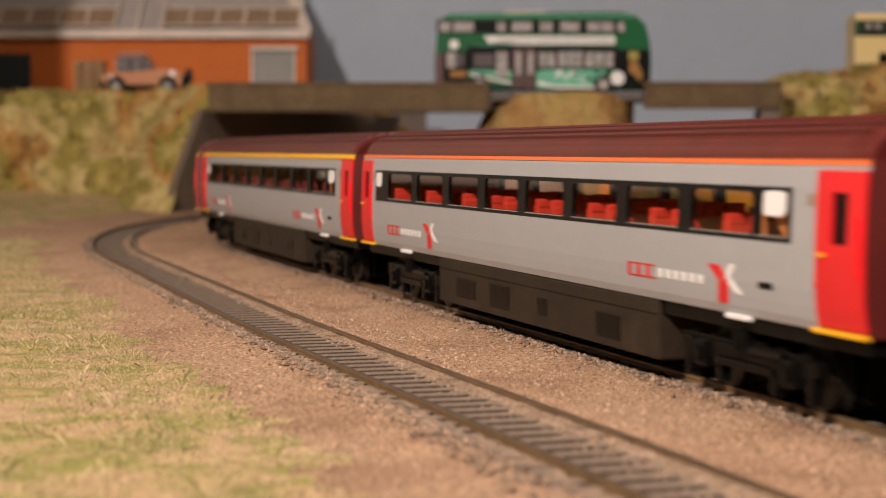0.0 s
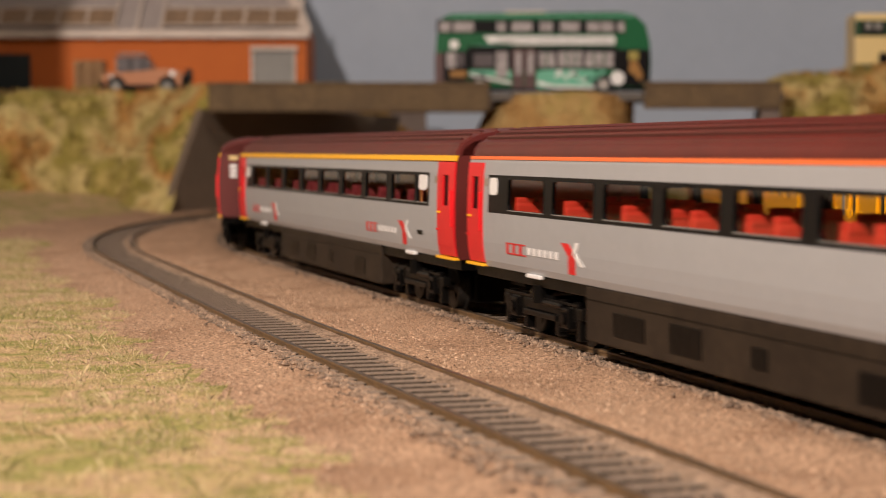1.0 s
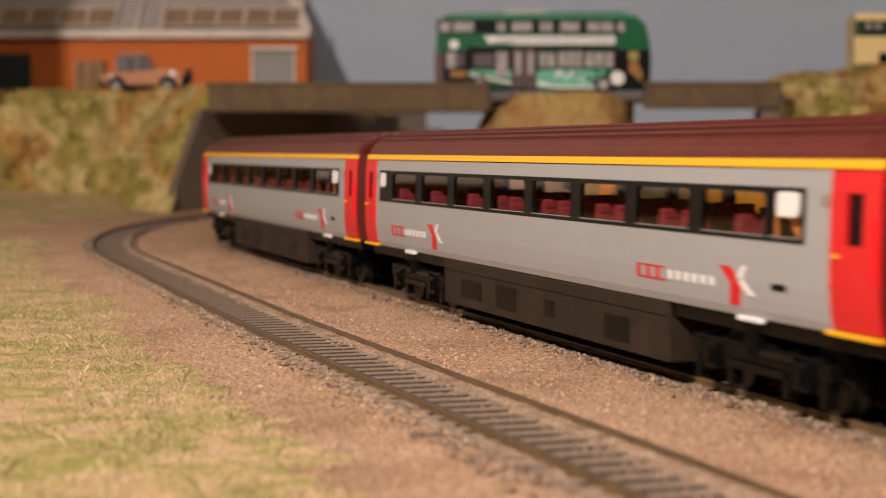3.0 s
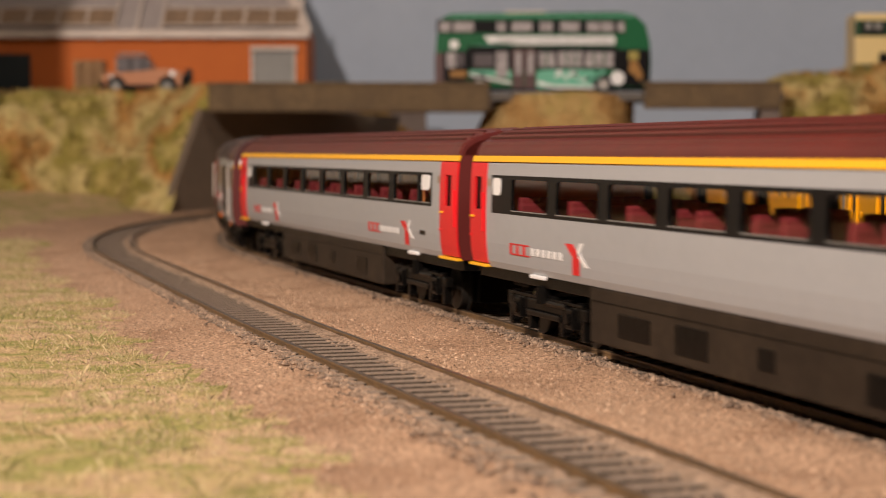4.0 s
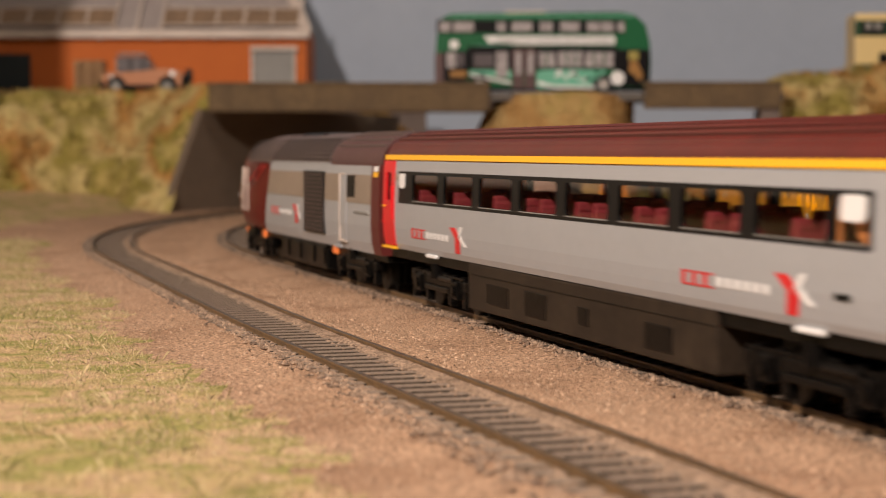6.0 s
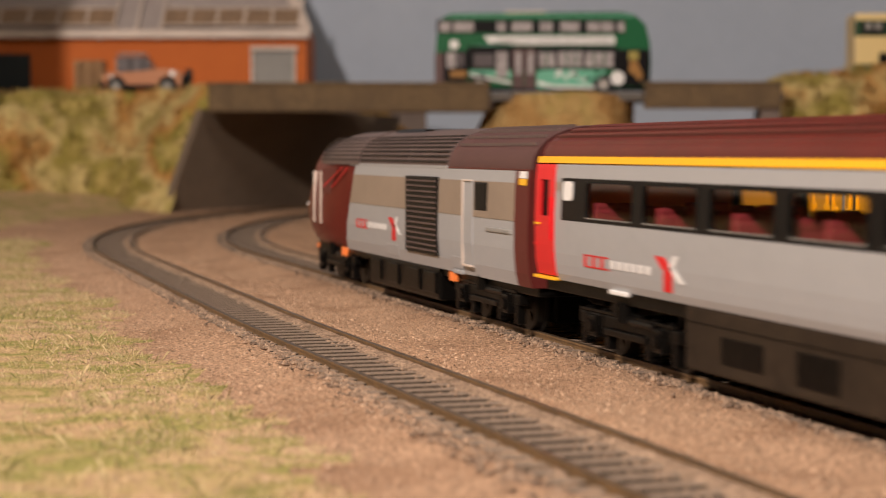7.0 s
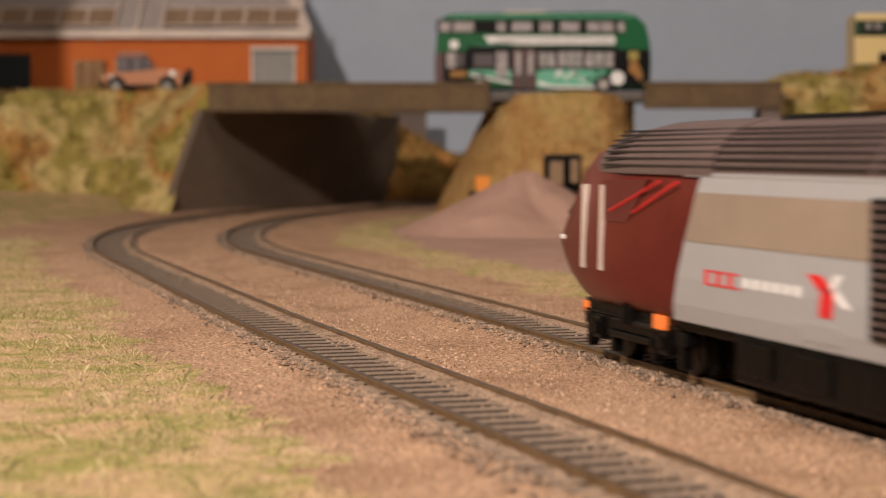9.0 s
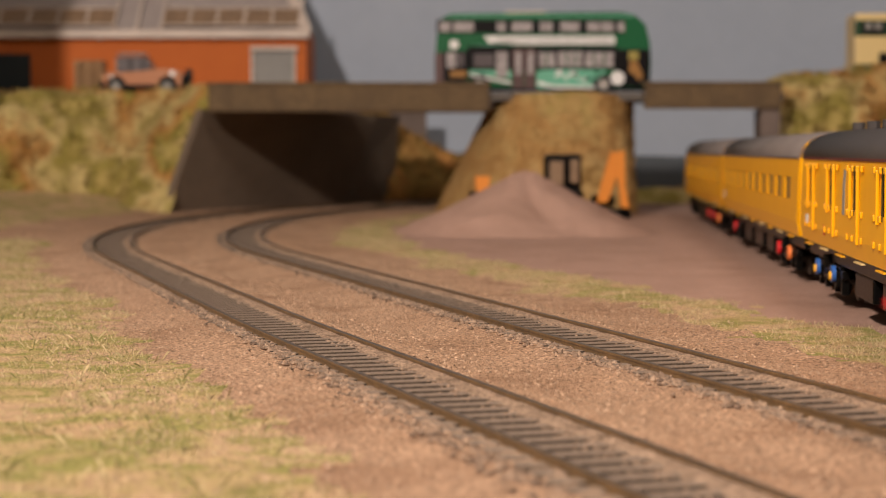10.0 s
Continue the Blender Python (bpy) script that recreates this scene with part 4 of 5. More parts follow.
def build_scenery():
    # left bank, rounding back into the cutting under the bridge
    def left(u, v):
        v2 = min(1.0, v / 0.72)
        over = max(0.0, (v - 0.72) / 0.28)
        corner = smooth01(0.80, 1.0, u)
        x = -0.62 + 0.451 * u - (1 - v2) * 0.032 * smooth01(0.6, 1.0, u)
        y = 1.385 + 0.055 * v2 - 0.058 * corner + (0.16 + 0.05 * corner) * over + 0.02 * math.sin(u * 9) * (1 - corner)
        z = -0.012 + 0.1005 * v2 ** 0.85 + 0.004 * math.sin(v2 * math.pi) + 0.004 * over - 0.004 * corner * over
        return (x, y, z)
    ob = solo("embankment", flock(130, 70, left, 0.0125, 1, 24), BANK, "steep flocked bank of dry straw and olive scrub", "embankment", smooth=True)
    tufts("bank_tufts", ob, 2600, 5, "ragged straw and olive tufts on the bank")
    # bank behind the opening, right of it
    def behind(u, v):
        x = -0.047 + 0.19 * u - 0.030 * v * (1 - u)
        top = 0.0800 - 0.040 * smooth01(0.02, 0.44, u)
        y = 1.585 + 0.05 * v
        return (x, y, -0.012 + (top + 0.012) * v)
    ob = solo("embankment", flock(60, 40, behind, 0.0100, 11, 26), BANK_C, "brown scrub bank beyond the bridge opening", "embankment", smooth=True)
    tufts("bank_tufts", ob, 1500, 6, "ragged brown tufts on the far bank")
    # central mound between the two bridge spans
    def mound(u, v):
        a = (u - 0.5) * 2
        wide = 0.0535 + 0.030 * (1 - v) ** 1.15 * (1.55 if a < 0 else 0.06)
        x = 0.0905 + a * wide
        y = 1.325 - 0.055 * (1 - v) * (1 - 0.55 * abs(a) ** 3) + 0.06 * abs(a) ** 5
        return (x, y, -0.010 + 0.0940 * v ** 0.9)
    ob = solo("mound", flock(80, 56, mound, 0.0052, 21, 20), BANK_B, "steep straw-coloured earth mound carrying the road", "mound", smooth=True)
    tufts("mound_tufts", ob, 1100, 7, "short straw tufts on the mound", 0.0016)
    solo("mound_core", box(0.040, 0.142, 1.36, 1.50, -0.01, 0.0845), BANK_B, "earth core behind the straw mound", "mound")
    # right bank, with bushes on top
    def right(u, v):
        x = 0.243 + 0.40 * u - 0.01 * (1 - v)
        top = 0.082 + 0.023 * smooth01(-0.03, 0.13, u) + 0.004 * math.sin(u * 30)
        return (x, 1.330 + 0.05 * v + 0.14 * max(0, v - 0.8) / 0.2, -0.010 + (top + 0.010) * min(1, v / 0.85))
    ob = solo("embankment", flock(90, 50, right, 0.0110, 31, 28), BANK, "scrubby olive bank at the bridge end", "embankment", smooth=True)
    tufts("bank_tufts", ob, 3200, 9, "bushy olive tufts on the bank", 0.0036)
    # cutting wall under the bridge: a falling wing wall and the dark back
    line = [(-0.206, 1.338, -0.176), (-0.085, 1.534, -0.055), (-0.045, 1.606, -0.038)]
    wing = loft([[(a, y, -0.010), (b, y, 0.0730), (b - 0.006, y + 0.006, 0.0730), (a - 0.006, y + 0.006, -0.010)] for a, y, b in line])
    solo("wing_wall", wing, PORTAL, "smooth brown-grey side wall of the cutting", "wall", "structure")
    solo("portal_back_wall", box(-0.30, -0.015, 1.66, 1.67, -0.01, 0.086), PORTAL_DK, "dark back wall of the bridge opening", "wall", "structure")
    solo("portal_roof", box(-0.172, 0.036, BY + 0.006, BY + 0.16, 0.0735, 0.0795), PORTAL_DK, "dark underside of the bridge deck", "bridge deck", "structure")
    # upper ground and road
    solo("upper_ground", box(-0.75, -0.172, 1.47, 1.738, 0.070, TOP - 0.002), ROAD, "grey-brown upper yard surface", "ground", "structure")
    solo("road", box(-0.172, 0.25, BY + 0.006, BY + 0.10, 0.0795, 0.0855), ROAD, "narrow grey road over the bridge", "road", "structure")
    for x0, x1, z0, z1, label in ((-0.171, 0.0335, 0.0725, 0.0925, "long weathered brown plank bridge parapet"), (0.147, 0.2465, 0.0745, 0.0930, "short weathered brown plank bridge parapet")):
        g = thing("bridge_parapet", label, "bridge", group="bridge spans")
        part("girder", box(x0, x1, BY, BY + 0.006, z0, z1 - 0.002, 0.0005), GIRDER, g)
        part("coping", box(x0 - 0.001, x1 + 0.001, BY - 0.0012, BY + 0.007, z1 - 0.002, z1, 0.0004), GIRDER, g)
        part("bottom_flange", box(x0, x1, BY - 0.0010, BY + 0.006, z0 - 0.0012, z0, 0.0003), GIRDER, g)
        n = max(3, round((x1 - x0) / 0.0155))
        for k in range(n + 1):
            x = x0 + (x1 - x0 - 0.0008) * k / n
            part("stiffener", box(x, x + 0.0008, BY - 0.0007, BY, z0 + 0.0006, z1 - 0.002), GIRDER, g)
    solo("bridge_pier", box(0.232, 0.2465, BY + 0.002, BY + 0.03, -0.01, 0.0733, 0.001), PORTAL_DK, "dark square bridge pier at the far end", "pier")
    # painted hills at the foot of the backscene
    def hills(u, v):
        x = -0.2 + 1.2 * u
        return (x, 1.736, -0.02 + v * (0.0600 + 0.006 * fbm(x * 7, 1.0)))
    solo("painted_hills", grid_sheet(80, 3, hills), HILLS, "dim blue-grey hills painted on the backscene", "backdrop", "structure")
    solo("undergrowth", flock(60, 14, lambda u, v: (0.12 + 0.5 * u, 1.60 - 0.05 * (1 - v), -0.01 + 0.022 * v), 0.008, 41), BANK, "dark low undergrowth beyond the bridge", "undergrowth", "stuff", smooth=True)
    # heap of grit
    def heap(u, v):
        a = u * 2 * math.pi
        r = 0.076 * (1 - v) ** 1.08 * (1 + 0.05 * math.sin(a * 2 + 1) + 0.03 * math.sin(a * 5) + 0.14 * math.exp(-((u - 0.90) / 0.07) ** 2) * (1 - v))
        fold = math.exp(-((u - 0.745 - 0.07 * (1 - v)) / 0.030) ** 2) - 0.7 * math.exp(-((u - 0.665 - 0.05 * (1 - v)) / 0.05) ** 2)
        z = -0.006 - 0.0027 * fold * math.sin(math.pi * min(1, v * 1.08)) + 0.0010 * fbm(u * 9, v * 5, 4) + 0.0400 * (v ** 1.05 if v < 0.9 else 0.895 + 0.35 * (v - 0.9)) + 0.0006 * fbm(u * 30, v * 12, 2)
        return (0.046 + 1.02 * r * math.cos(a), 1.02 + r * math.sin(a), z)
    solo("grit_heap", grid_sheet(120, 40, heap), GRIT, "conical heap of pinkish-brown grit", "heap", smooth=True)


def build_shed():
    s = thing("industrial_shed", "orange brick industrial shed with a glazed grey roof", "building")
    x0, x1, yf, yb, ze = -0.62, -0.1195, 1.60, 1.70, 0.1445
    part("wall", box(x0, x1, yf, yb, TOP - 0.004, ze), BRICK, s)
    ridge = ze + 0.068
    def slope(x, v):
        return (x - (0.030 * v if x > x1 - 0.001 else 0.0), yf - 0.004 + 0.085 * v, ze + (ridge - ze) * v)
    part("roof_slope", loft([[slope(x0, -0.02), slope(x1 + 0.002, -0.02), slope(x1 + 0.002, 1), slope(x0, 1)], [(p[0], p[1] + 0.003, p[2] + 0.003) for p in (slope(x0, -0.02), slope(x1 + 0.002, -0.02), slope(x1 + 0.002, 1), slope(x0, 1))]]), ROOFING, s)
    part("roof_back", loft([[(x0, yb, ze), (x1, yb, ze), (x1 - 0.030, yf + 0.081, ridge), (x0, yf + 0.081, ridge)], [(x0, yb + 0.003, ze + 0.002), (x1, yb + 0.003, ze + 0.002), (x1 - 0.030, yf + 0.084, ridge + 0.002), (x0, yf + 0.084, ridge + 0.002)]]), ROOFING, s)
    part("gable", loft([[(x1 - 0.002, yf, ze), (x1 - 0.002, yb, ze), (x1 - 0.032, yf + 0.079, ridge - 0.002)], [(x1, yf, ze), (x1, yb, ze), (x1 - 0.030, yf + 0.079, ridge - 0.002)]]), BRICK, s)
    part("gutter", box(x0, x1 + 0.003, yf - 0.0075, yf - 0.0005, ze - 0.004, ze + 0.0035, 0.0008), TRIM, s, "pale eaves gutter")
    def rake(y_add, z_add):
        return [(x1 + dx - 0.030 * v, slope(0, v)[1] + y_add, slope(0, v)[2] + z_add) for dx, v in ((-0.006, -0.02), (0.004, -0.02), (0.004, 1), (-0.006, 1))]
    part("barge_board", loft([rake(-0.001, 0.003), rake(0.001, 0.006)]), TRIM, s)

    def quad_on(xa, xb, va, vb, up):
        return loft([[(x, slope(x, v)[1] - up * 0.6, slope(x, v)[2] + up) for x, v in ((xa, va), (xb, va), (xb, vb), (xa, vb))], [(x, slope(x, v)[1] - up * 0.6 + 0.001, slope(x, v)[2] + up - 0.001) for x, v in ((xa, va), (xb, va), (xb, vb), (xa, vb))]])
    for xa, xb, n in ((-0.246, -0.126, 5), (-0.440, -0.287, 6)):
        for k in range(n):
            a = xa + (xb - xa) * k / n
            part("rooflight", quad_on(a + 0.001, a + (xb - xa) / n - 0.001, 0.060, 0.275, 0.0042), ROOFWIN, s, "brown-tinted rooflight")
        for k in range(n + 1):
            a = xa + (xb - xa) * k / n
            part("glazing_bar", quad_on(a - 0.0009, a + 0.0009, 0.045, 0.290, 0.0050), TRIM, s)
        for v in (0.050, 0.285):
            part("glazing_bar", quad_on(xa, xb, v - 0.008, v + 0.008, 0.0050), TRIM, s)
    for x in (-0.287, -0.267, -0.246, -0.1245):
        part("roof_batten", quad_on(x - 0.001, x + 0.001, 0.0, 0.9 if x < -0.2 else 0.46, 0.0046), TRIM, s)
    for k in range(10):
        x = x0 + 0.02 + 0.05 * k
        part("gutter_bracket", box(x, x + 0.002, yf - 0.009, yf, ze - 0.005, ze + 0.001), TRIM, s)
    d = part("shutter_door", box(-0.1655, -0.1300, yf - 0.0015, yf + 0.002, TOP - 0.004, 0.1305), SHUTTER, s, "grey corrugated shutter door")
    for k in range(12):
        part("shutter_rib", box(-0.1645 + 0.0029 * k, -0.1632 + 0.0029 * k, yf - 0.0022, yf - 0.001, TOP - 0.003, 0.1295), SHUTTER, d)
    part("lintel", box(-0.1685, -0.1270, yf - 0.005, yf + 0.001, 0.1300, 0.1338, 0.0004), TRIM, s, "white lintel over the shutter")
    for x in (-0.1672, -0.1298):
        part("jamb", box(x - 0.001, x + 0.001, yf - 0.003, yf, TOP - 0.004, 0.1300), TRIM, s)
    part("dark_door", box(-0.45, -0.3610, yf - 0.003, yf + 0.001, TOP - 0.004, 0.1270), DARKDOOR, s, "dark teal loading door")


def build_pallets():
    p = thing("pallet_stack", "tall stack of pale wooden pallets by the shed", "pallets")
    for k in range(12):
        z = TOP - 0.003 + 0.0024 * k
        lean = 0.0004 * math.sin(k * 2.3)
        bm = box(-0.3010 + lean, -0.2780 + lean, 1.49, 1.51, z + 0.0012, z + 0.0022)
        for a in (-0.3010, -0.2905, -0.2800):
            box(a + lean, a + lean + 0.0020, 1.49, 1.51, z, z + 0.0012, 0, bm)
        box(-0.2990 + lean, -0.2800 + lean, 1.4925, 1.51, z, z + 0.0012, 0, bm)
        part("pallet", bm, PALLET, p)


def build_car():
    """Its front is towards +x."""
    c = thing("off_road_car", "copper off-road car with grey windows and dark bumpers", "car", pose(-0.2440, 1.475, TOP - 0.0025))
    w = 0.0135
    low = [(-0.0280, 0.0075), (-0.0285, 0.0150), (-0.0270, 0.0172), (0.0060, 0.0178), (0.0100, 0.0205), (0.0280, 0.0200), (0.0345, 0.0170), (0.0360, 0.0120), (0.0350, 0.0065), (0.0280, 0.0050), (-0.0240, 0.0050)]
    bm = extrude_poly(low, -w, w)
    bmesh.ops.bevel(bm, geom=list(bm.edges), offset=0.0009, segments=2, affect="EDGES")
    part("body", bm, COPPER, c)
    part("cabin", extrude_poly([(-0.0185, 0.0172), (-0.0175, 0.0285), (0.0060, 0.0290), (0.0130, 0.0195), (0.0100, 0.0172)], -w + 0.001, w - 0.001), CARGLASS, c, "dark grey cabin")
    part("roof", box(-0.0180, 0.0065, -w + 0.001, w - 0.001, 0.0285, 0.0300, 0.0005), ROOFMIX, c, "dull brown roof panel")
    rack = bmesh.new()
    for y in (-0.011, 0.011):
        box(-0.0165, 0.0050, y - 0.0004, y + 0.0004, 0.0322, 0.0330, 0, rack)
        for x in (-0.0160, -0.006, 0.0040):
            box(x, x + 0.0006, y - 0.0004, y + 0.0004, 0.0299, 0.0324, 0, rack)
    for k in range(5):
        box(-0.0160 + 0.0050 * k, -0.0154 + 0.0050 * k, -0.011, 0.011, 0.0320, 0.0326, 0, rack)
    part("roof_rack", rack, SHUTTER, c)
    for s in (-1, 1):
        for x in (-0.0185, -0.0070, 0.0030):
            part("window_post", box(x, x + 0.0014, s * (w - 0.0012), s * (w - 0.0004), 0.0172, 0.0290), COPPER if x < -0.01 else FRAME, c)
        for a in (-0.0175, 0.0235):
            part("wheel_arch", cyl(None, (a, s * (w + 0.0002), 0.0066), 0.0078, "y", 0.0008, 22), FRAME, c)
            wh = part("wheel", cyl(None, (a, s * (w - 0.0004), 0.0060), 0.0062, "y", 0.0050, 20), TYRE, c)
            part("rim", cyl(None, (a, s * (w + 0.0022), 0.0060), 0.0036, "y", 0.0006, 14), SHUTTER, wh)
        part("wing_lamp", cyl(None, (0.0275, s * (w - 0.0002), 0.0165), 0.0024, "y", 0.0020, 14), WHITE, c, "round white lamp on the wing")
        part("wing_lamp", cyl(None, (-0.0215, s * (w - 0.0002), 0.0135), 0.0016, "y", 0.0016, 12), WHITE, c)
        part("sill", box(-0.0110, 0.0160, s * (w - 0.0005), s * (w + 0.0010), 0.0040, 0.0075, 0.0003), FRAME, c)
        part("mirror", box(0.0090, 0.0110, s * (w + 0.0002), s * (w + 0.0024), 0.0200, 0.0225, 0.0003), FRAME, c)
    part("front_bumper", box(0.0345, 0.0400, -w, w, 0.0055, 0.0150, 0.0015), FRAME, c, "black front bumper and winch")
    part("rear_bumper", box(-0.0315, -0.0280, -w, w, 0.0055, 0.0105, 0.0010), FRAME, c)
    part("spare_wheel", cyl(None, (0.0395, -0.004, 0.0150), 0.0056, "x", 0.0045, 20), TYRE, c)


def build_green_bus():
    """Its front is towards -x; y = 0 is the side that faces the tracks."""
    bx, by, bz = -0.0058, BY + 0.018, 0.0857
    b = thing("double_decker_bus", "green double-decker bus with a white side advert", "bus", pose(bx, by, bz))
    L, D = 0.1592, 0.034
    def outline(grow=0.0):
        return [(0.0005, 0.004), (-0.0005, 0.020), (0.0010, 0.040), (0.0045, 0.0545), (0.012, 0.0580), (0.136, 0.0592), (0.147, 0.0570), (0.155, 0.0500), (0.1585, 0.036), (0.1592, 0.022), (0.1585, 0.004)]
    part("body", extrude_poly(outline(), 0.0, D), BUSGREEN, b)
    part("roof_cap", box(0.052, 0.082, 0.006, D - 0.006, 0.0585, 0.0604, 0.0006), TRIM, b, "pale roof cap")
    # upper windows: panes painted pale as reflections, in one dark band
    part("roof_line", box(0.010, 0.146, -0.0004, 0.001, 0.0558, 0.0568), BUSMINT, b, "pale roof edge line")
    part("upper_band", box(0.0010, 0.1400, -0.0004, 0.001, 0.0434, 0.0532, 0.0003), BLACK, b, "black upper window band")
    for a, c_ in ((0.0030, 0.0115), (0.0130, 0.0285), (0.0455, 0.0520), (0.0565, 0.0715), (0.0770, 0.0865), (0.0920, 0.1065), (0.1120, 0.1215), (0.1225, 0.1315), (0.1345, 0.1395)):
        part("upper_window", box(a, c_, -0.0008, 0.001, 0.0446, 0.0516, 0.0003), BUSPANE, b, "upper window painted pale as if reflecting")
    # advert
    ad = part("advert_panel", extrude_poly([(0.0400, 0.0352), (0.0360, 0.0414), (0.1325, 0.0414), (0.1325, 0.0352)], -0.0007, 0.0), WHITE, b, "white advert panel")
    cu = bpy.data.curves.new("advert_lettering", "FONT")
    cu.body, cu.size, cu.extrude, cu.align_x = "A faster, smarter, greener New Bus for West Yorkshire", 0.0042, 0.00004, "LEFT"
    tx = new("advert_text_curve", cu)
    bpy.context.view_layer.update()
    me = bpy.data.meshes.new_from_object(tx.evaluated_get(bpy.context.evaluated_depsgraph_get()))
    bpy.data.objects.remove(tx)
    me.materials.clear()
    me.materials.append(FRAME)
    ob = new("advert_lettering", me)
    ob.parent = b
    wide = max(v.co.x for v in me.vertices)
    ob.matrix_basis = Matrix.Translation((0.0475, -0.00085, 0.0372)) @ Matrix.Rotation(math.pi / 2, 4, "X") @ Matrix.Diagonal((0.0835 / wide, 1, 1, 1))
    for k in range(3):
        part("advert_streak", extrude_poly([(0.027 + 0.004 * k, 0.0340), (0.036 + 0.004 * k, 0.0340 + 0.0015 * k), (0.062, 0.0352), (0.040, 0.0350)], -0.0007, -0.0001 - 0.0002 * k), BUSMINT, b)
    part("round_mark", cyl(None, (0.0140, -0.0004, 0.0352), 0.0034, "y", 0.0008, 20), WHITE, b, "white round mark")
    part("belt_line", box(0.0240, 0.1345, -0.0004, 0.001, 0.0170, 0.0338), BLACK, b, "black lower window band")
    # lower deck
    part("front_bay", box(0.0060, 0.0245, -0.0004, 0.001, 0.0050, 0.0305, 0.0003), BLACK, b, "dark driver's bay")
    part("rear_panel", box(0.1338, 0.1585, -0.0005, 0.001, 0.0045, 0.0315, 0.0004), BLACK, b, "black engine panel")
    # the pale panes carry the same painted reflection
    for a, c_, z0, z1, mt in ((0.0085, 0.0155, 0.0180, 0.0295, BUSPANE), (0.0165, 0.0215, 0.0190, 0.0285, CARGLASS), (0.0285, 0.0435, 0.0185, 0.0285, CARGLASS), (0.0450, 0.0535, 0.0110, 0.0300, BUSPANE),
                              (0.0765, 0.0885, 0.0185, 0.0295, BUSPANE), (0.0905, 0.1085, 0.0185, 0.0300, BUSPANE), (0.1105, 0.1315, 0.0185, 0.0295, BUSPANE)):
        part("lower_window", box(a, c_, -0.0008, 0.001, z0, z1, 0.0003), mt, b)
    for a in (0.0815, 0.0965, 0.1030, 0.1165, 0.1240):
        part("window_post", box(a, a + 0.0010, -0.0010, 0.0, 0.0185, 0.0298), BUSGREEN, b)
    for a in (0.0570, 0.0660):
        d = part("door_leaf", box(a, a + 0.0082, -0.0007, 0.001, 0.0025, 0.0320, 0.0003), ROOFMIX, b, "dark door leaf")
        part("door_pane", box(a + 0.0022, a + 0.0066, -0.0010, 0.0, 0.0130, 0.0298, 0.0002), BUSPANE, d)
    part("seat_row", box(0.0110, 0.0232, -0.0010, 0.0, 0.0110, 0.0160, 0.0006), AMBERDULL, b, "dull orange driver's panel")
    part("vent_panel", box(0.1425, 0.1500, -0.0010, 0.0, 0.0240, 0.0300, 0.0006), OLIVEYEL, b, "yellow-green label")
    part("vent_panel", extrude_poly([(0.1425, 0.0150), (0.1435, 0.0230), (0.1490, 0.0230), (0.1535, 0.0120), (0.1500, 0.0080), (0.1470, 0.0130)], -0.0010, 0.0), AMBERDULL, b, "dull orange label")
    part("white_disc", cyl(None, (0.1345, -0.0006, 0.0105), 0.0052, "y", 0.0014, 24), WHITE, b, "white round label")
    part("front_pillar", box(-0.0002, 0.0060, -0.0006, 0.001, 0.0060, 0.0290, 0.0004), ROOFMIX, b)
    part("side_swoosh", extrude_poly([(0.0255, 0.0145), (0.0560, 0.0105), (0.0560, 0.0155), (0.0255, 0.0160)], -0.0007, 0.0), BUSMINT, b)
    part("side_swoosh", extrude_poly([(0.0255, 0.0125), (0.0560, 0.0060), (0.0560, 0.0080), (0.0255, 0.0140)], -0.0009, 0.0), WHITE, b)
    part("side_swoosh", extrude_poly([(0.0755, 0.0055), (0.0900, 0.0030), (0.1200, 0.0030), (0.1200, 0.0046), (0.0880, 0.0050), (0.0755, 0.0085)], -0.0009, 0.0), WHITE, b)
    part("side_swoosh", extrude_poly([(0.0750, 0.0030), (0.0750, 0.0150), (0.0800, 0.0166), (0.1160, 0.0166), (0.1190, 0.0140), (0.1150, 0.0035)], -0.0006, 0.0), BUSMINT, b, "mint side panel")
    rng = random.Random(3)
    for k in range(34):
        x, z = 0.078 + 0.048 * rng.random(), 0.0080 + 0.0080 * rng.random()
        r = rng.uniform(0.0008, 0.0022)
        part("leaf_print", cyl(None, (x, -0.0003, z), r, "y", 0.0010 + 0.0002 * (k % 3), 7), WHITE if k % 3 == 0 else BUSMINT, b)
    for a in (0.0330, 0.1240):
        part("wheel_arch", cyl(None, (a, -0.0002, 0.0062), 0.0080, "y", 0.0012, 24), BLACK, b)
        w = part("wheel", cyl(None, (a, 0.0006, 0.0058), 0.0062, "y", 0.0040, 24), TYRE, b)
        part("rim", cyl(None, (a, -0.0016, 0.0058), 0.0042, "y", 0.0006, 16), SHUTTER, w)
        part("hub", cyl(None, (a, -0.0021, 0.0058), 0.0016, "y", 0.0008, 10), TRIM, w)
    for a in (0.0330, 0.1240):
        part("wheel", cyl(None, (a, D - 0.001, 0.0058), 0.0062, "y", 0.0040, 24), TYRE, b)
    part("skirt", box(0.002, 0.158, 0.001, D - 0.001, 0.0018, 0.0045), FRAME, b)


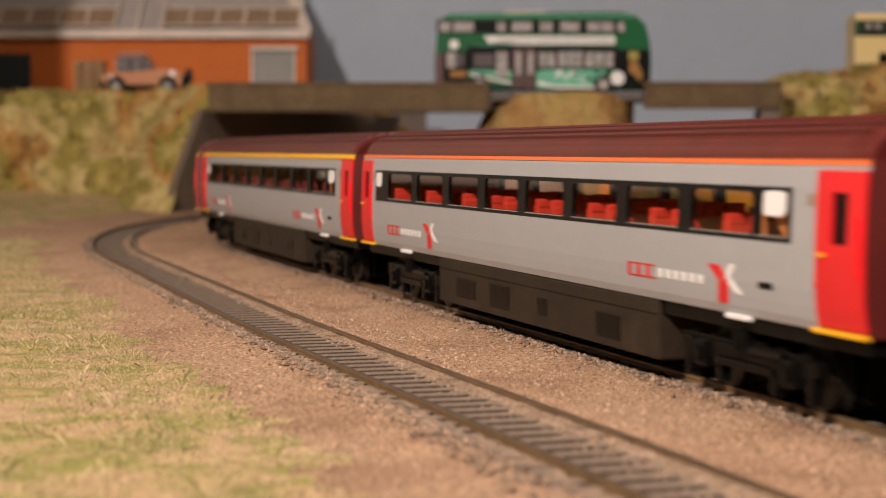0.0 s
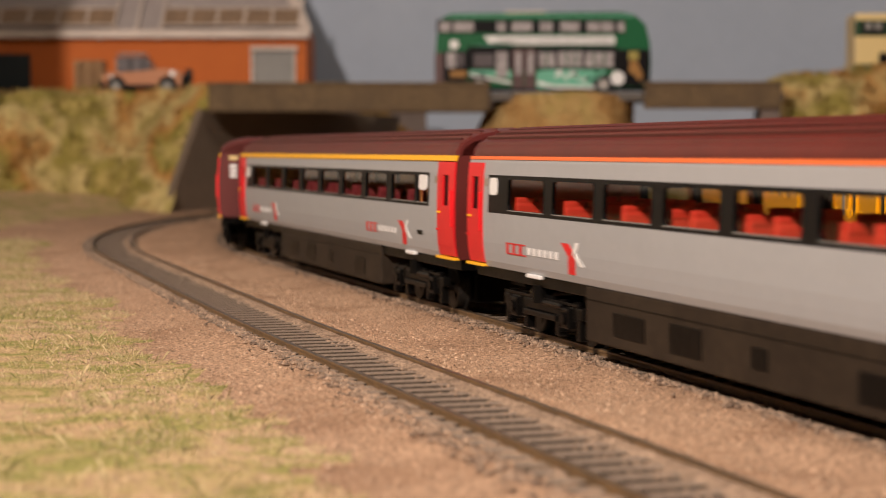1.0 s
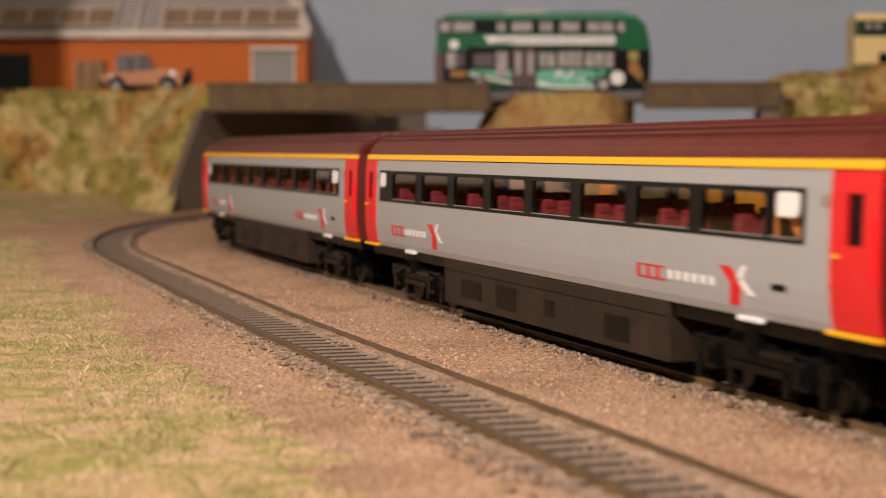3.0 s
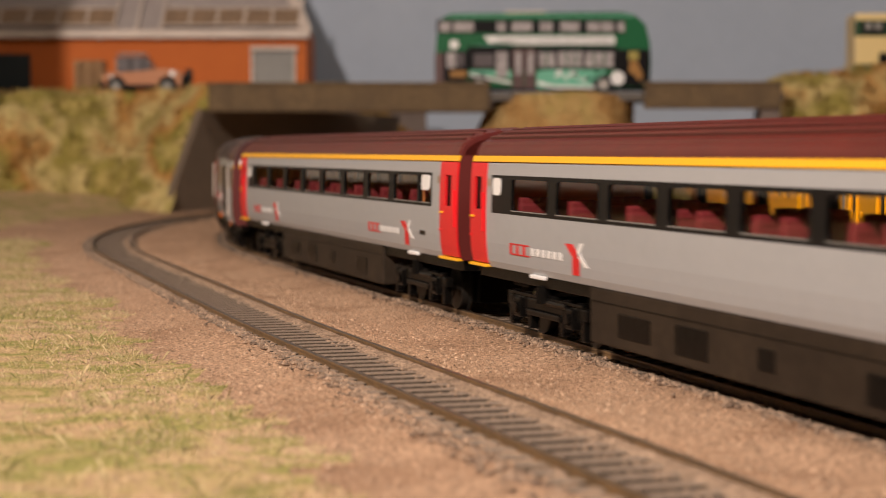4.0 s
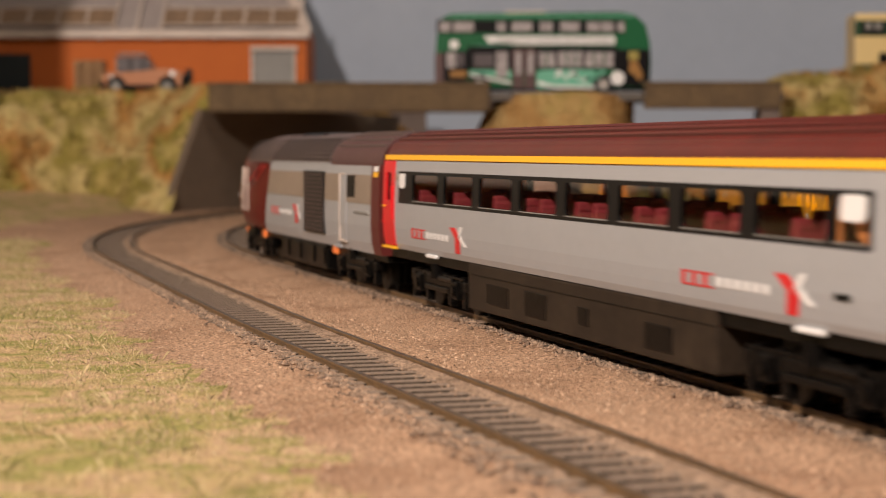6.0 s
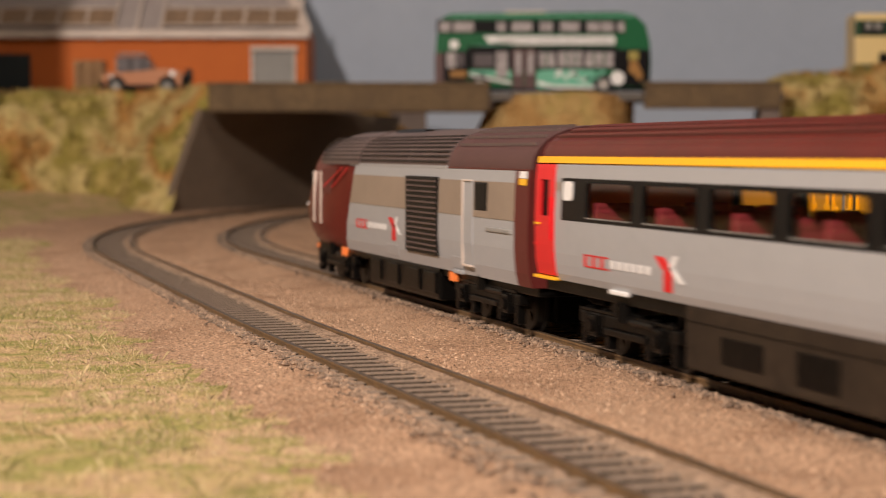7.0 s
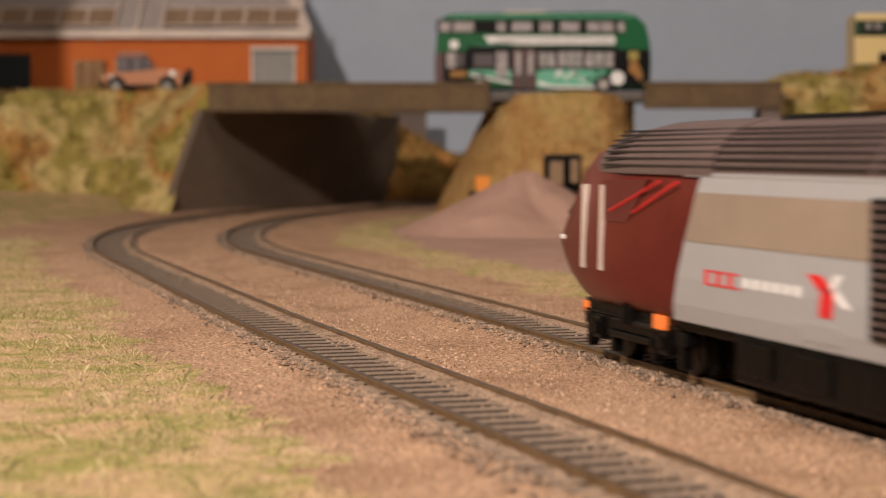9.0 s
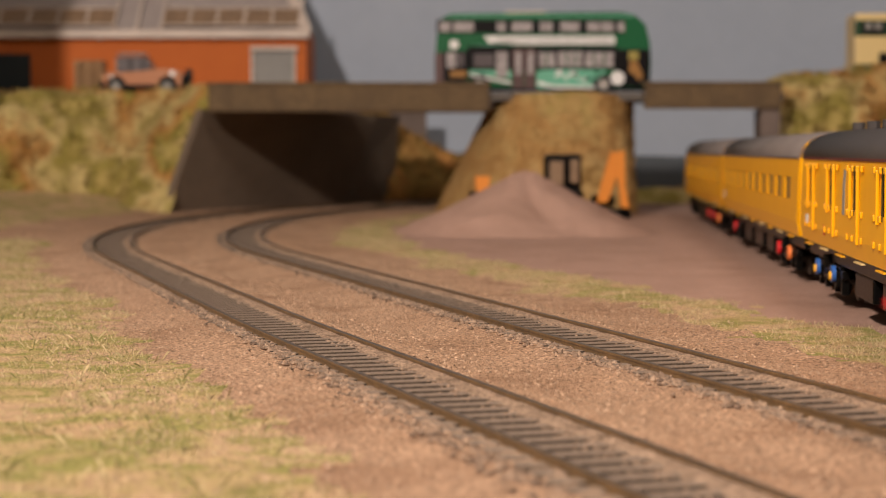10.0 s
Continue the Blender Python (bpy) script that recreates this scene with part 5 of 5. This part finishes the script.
def build_cream_bus():
    b = thing("double_decker_bus", "cream and dark green double-decker bus behind the bank", "bus", pose(0.3245, 1.44, 0.0908))
    L, D = 0.135, 0.034
    part("body", box(0, L, 0, D, 0.003, 0.0585, 0.0018), CREAM, b)
    part("upper_band", box(-0.0003, L, -0.0004, 0.001, 0.0420, 0.0545), BUSDARK, b)
    part("lower_band", box(-0.0003, 0.0185, -0.0004, 0.001, 0.0125, 0.0200), BUSDARK, b)
    for k in range(6):
        a = 0.005 + 0.021 * k
        part("upper_window", box(a, a + 0.0185, -0.0008, 0.001, 0.0432, 0.0535, 0.0003), BLACK, b)
        for d in (0.003, 0.0105):
            part("seat_back", box(a + d, a + d + 0.0050, -0.0011, 0.0, 0.0470, 0.0525, 0.0004), SHUTTER, b)
    for k in range(5):
        a = 0.019 + 0.021 * k
        part("lower_window", box(a, a + 0.0185, -0.0008, 0.001, 0.0170, 0.0290, 0.0003), BLACK, b)
    part("roof", box(0.001, L - 0.001, 0.001, D - 0.001, 0.0575, 0.0600, 0.0010), CREAM, b)
    for a in (0.028, 0.105):
        w = part("wheel", cyl(None, (a, 0.0008, 0.0058), 0.0060, "y", 0.0040, 20), TYRE, b)
        part("rim", cyl(None, (a, -0.0014, 0.0058), 0.0038, "y", 0.0006, 14), CREAM, w)


def build_digger():
    d = thing("excavator", "small orange excavator with a raised arm by the heap", "excavator", pose(0.104, 1.225, -0.004))
    part("track_frame", box(-0.014, 0.016, -0.010, 0.010, 0.0, 0.008, 0.002), FRAME, d)
    part("house", box(-0.004, 0.012, 0.002, 0.012, 0.009, 0.017, 0.002), FRAME, d, "dark engine house")
    part("boom", extrude_poly([(-0.0010, 0.0120), (0.0065, 0.0120), (0.0125, 0.0290), (0.0140, 0.0450), (0.0085, 0.0460), (0.0035, 0.0290)], -0.0030, 0.0015), DIGGER, d)
    part("arm", extrude_poly([(0.0100, 0.0455), (0.0175, 0.0470), (0.0185, 0.0220), (0.0215, 0.0060), (0.0160, 0.0050), (0.0140, 0.0220)], -0.0045, -0.0005), DIGGER, d)
    part("bucket", extrude_poly([(0.0130, 0.0020), (0.0150, 0.0090), (0.0215, 0.0080), (0.0225, 0.0010)], -0.006, 0.002), FRAME, d)
    e = thing("loader", "dark grey loader with pale panels behind the heap", "loader", pose(0.077, 1.19, -0.004))
    part("chassis", box(-0.016, 0.014, -0.010, 0.010, 0.006, 0.022, 0.002), FRAME, e)
    part("cab_frame", box(-0.011, 0.013, -0.009, 0.009, 0.022, 0.0445, 0.002), FRAME, e)
    part("cab_window", box(-0.008, 0.001, -0.0096, -0.008, 0.024, 0.040, 0.0005), ROOFWIN, e)
    part("cab_window", box(0.0055, 0.011, -0.0096, -0.008, 0.026, 0.041, 0.0005), ROOFWIN, e)
    for a in (-0.010, 0.009):
        for s in (-1, 1):
            part("wheel", cyl(None, (a, s * 0.010, 0.0065), 0.0065, "y", 0.005, 18), TYRE, e)
    f = thing("dumper", "small orange dumper half hidden by the heap", "dumper", pose(0.026, 1.20, -0.004))
    part("skip", extrude_poly([(-0.004, 0.020), (-0.005, 0.030), (0.005, 0.030), (0.004, 0.020)], -0.005, 0.005), DIGGER, f)
    part("chassis", box(-0.009, 0.010, -0.006, 0.006, 0.005, 0.020, 0.001), FRAME, f)
    for a in (-0.006, 0.007):
        part("wheel", cyl(None, (a, -0.007, 0.005), 0.005, "y", 0.004, 14), TYRE, f)


build_room()
build_ground()
build_scenery()
build_shed()
build_pallets()
build_car()
build_green_bus()
build_cream_bus()
build_digger()
YSL = 0.075
for yc, dark, win in ((1.09, False, 1), (0.765, False, 2), (0.435, True, 0)):
    m = Matrix.Translation((0.0725 + 0.018 + YSL * yc, yc, -0.0005)) @ Matrix.Rotation(math.atan2(-1, -YSL), 4, "Z")
    build_yellow_coach(m, dark, win)
TRAIN = []
for first_class, back in ((False, -0.6278), (False, -0.3139), (True, 0.0), (True, 0.3139)):
    turning = []
    TRAIN.append((build_coach(first_class, turning), back, turning))
turning = []
TRAIN.append((build_power_car(turning), 0.5906, turning))
build_track(0.0, "railway_track", "curved railway track of rusty rails on brown sleepers")
build_track(SPACING, "railway_track", "empty curved railway track of rusty rails on brown sleepers")
build_grass()
build_stones()

# how far the train's second coach still is from y = 0.6, second by second
RUN = [(0, .6245), (.5, .569), (1, .5177), (1.5, .4665), (2, .4118), (2.5, .359), (3.25, .2805), (4, .2033), (4.5, .152), (5, .0959), (5.5, .037), (6.25, -.059), (7, -.1561), (7.5, -.2195), (8, -.2832), (8.5, -.345), (9, -.4085), (9.5, -.4775), (10, -.546)]


def run_at(t):
    return (float(np.interp(t, [r[0] for r in RUN], [r[1] for r in RUN])) - 0.5) * 1.0064


def motions():
    for ob, back, turning in TRAIN:
        walk(ob, [(t, coach_pose(run_at(t) + back)) for t, _ in RUN])
        for wheelset, a in turning:
            walk(wheelset, [(k / 15, pose(a, 0, 0.0061, 0, math.degrees((run_at(0) - run_at(k / 15)) / 0.0061), 0)) for k in range(151)])


motions()
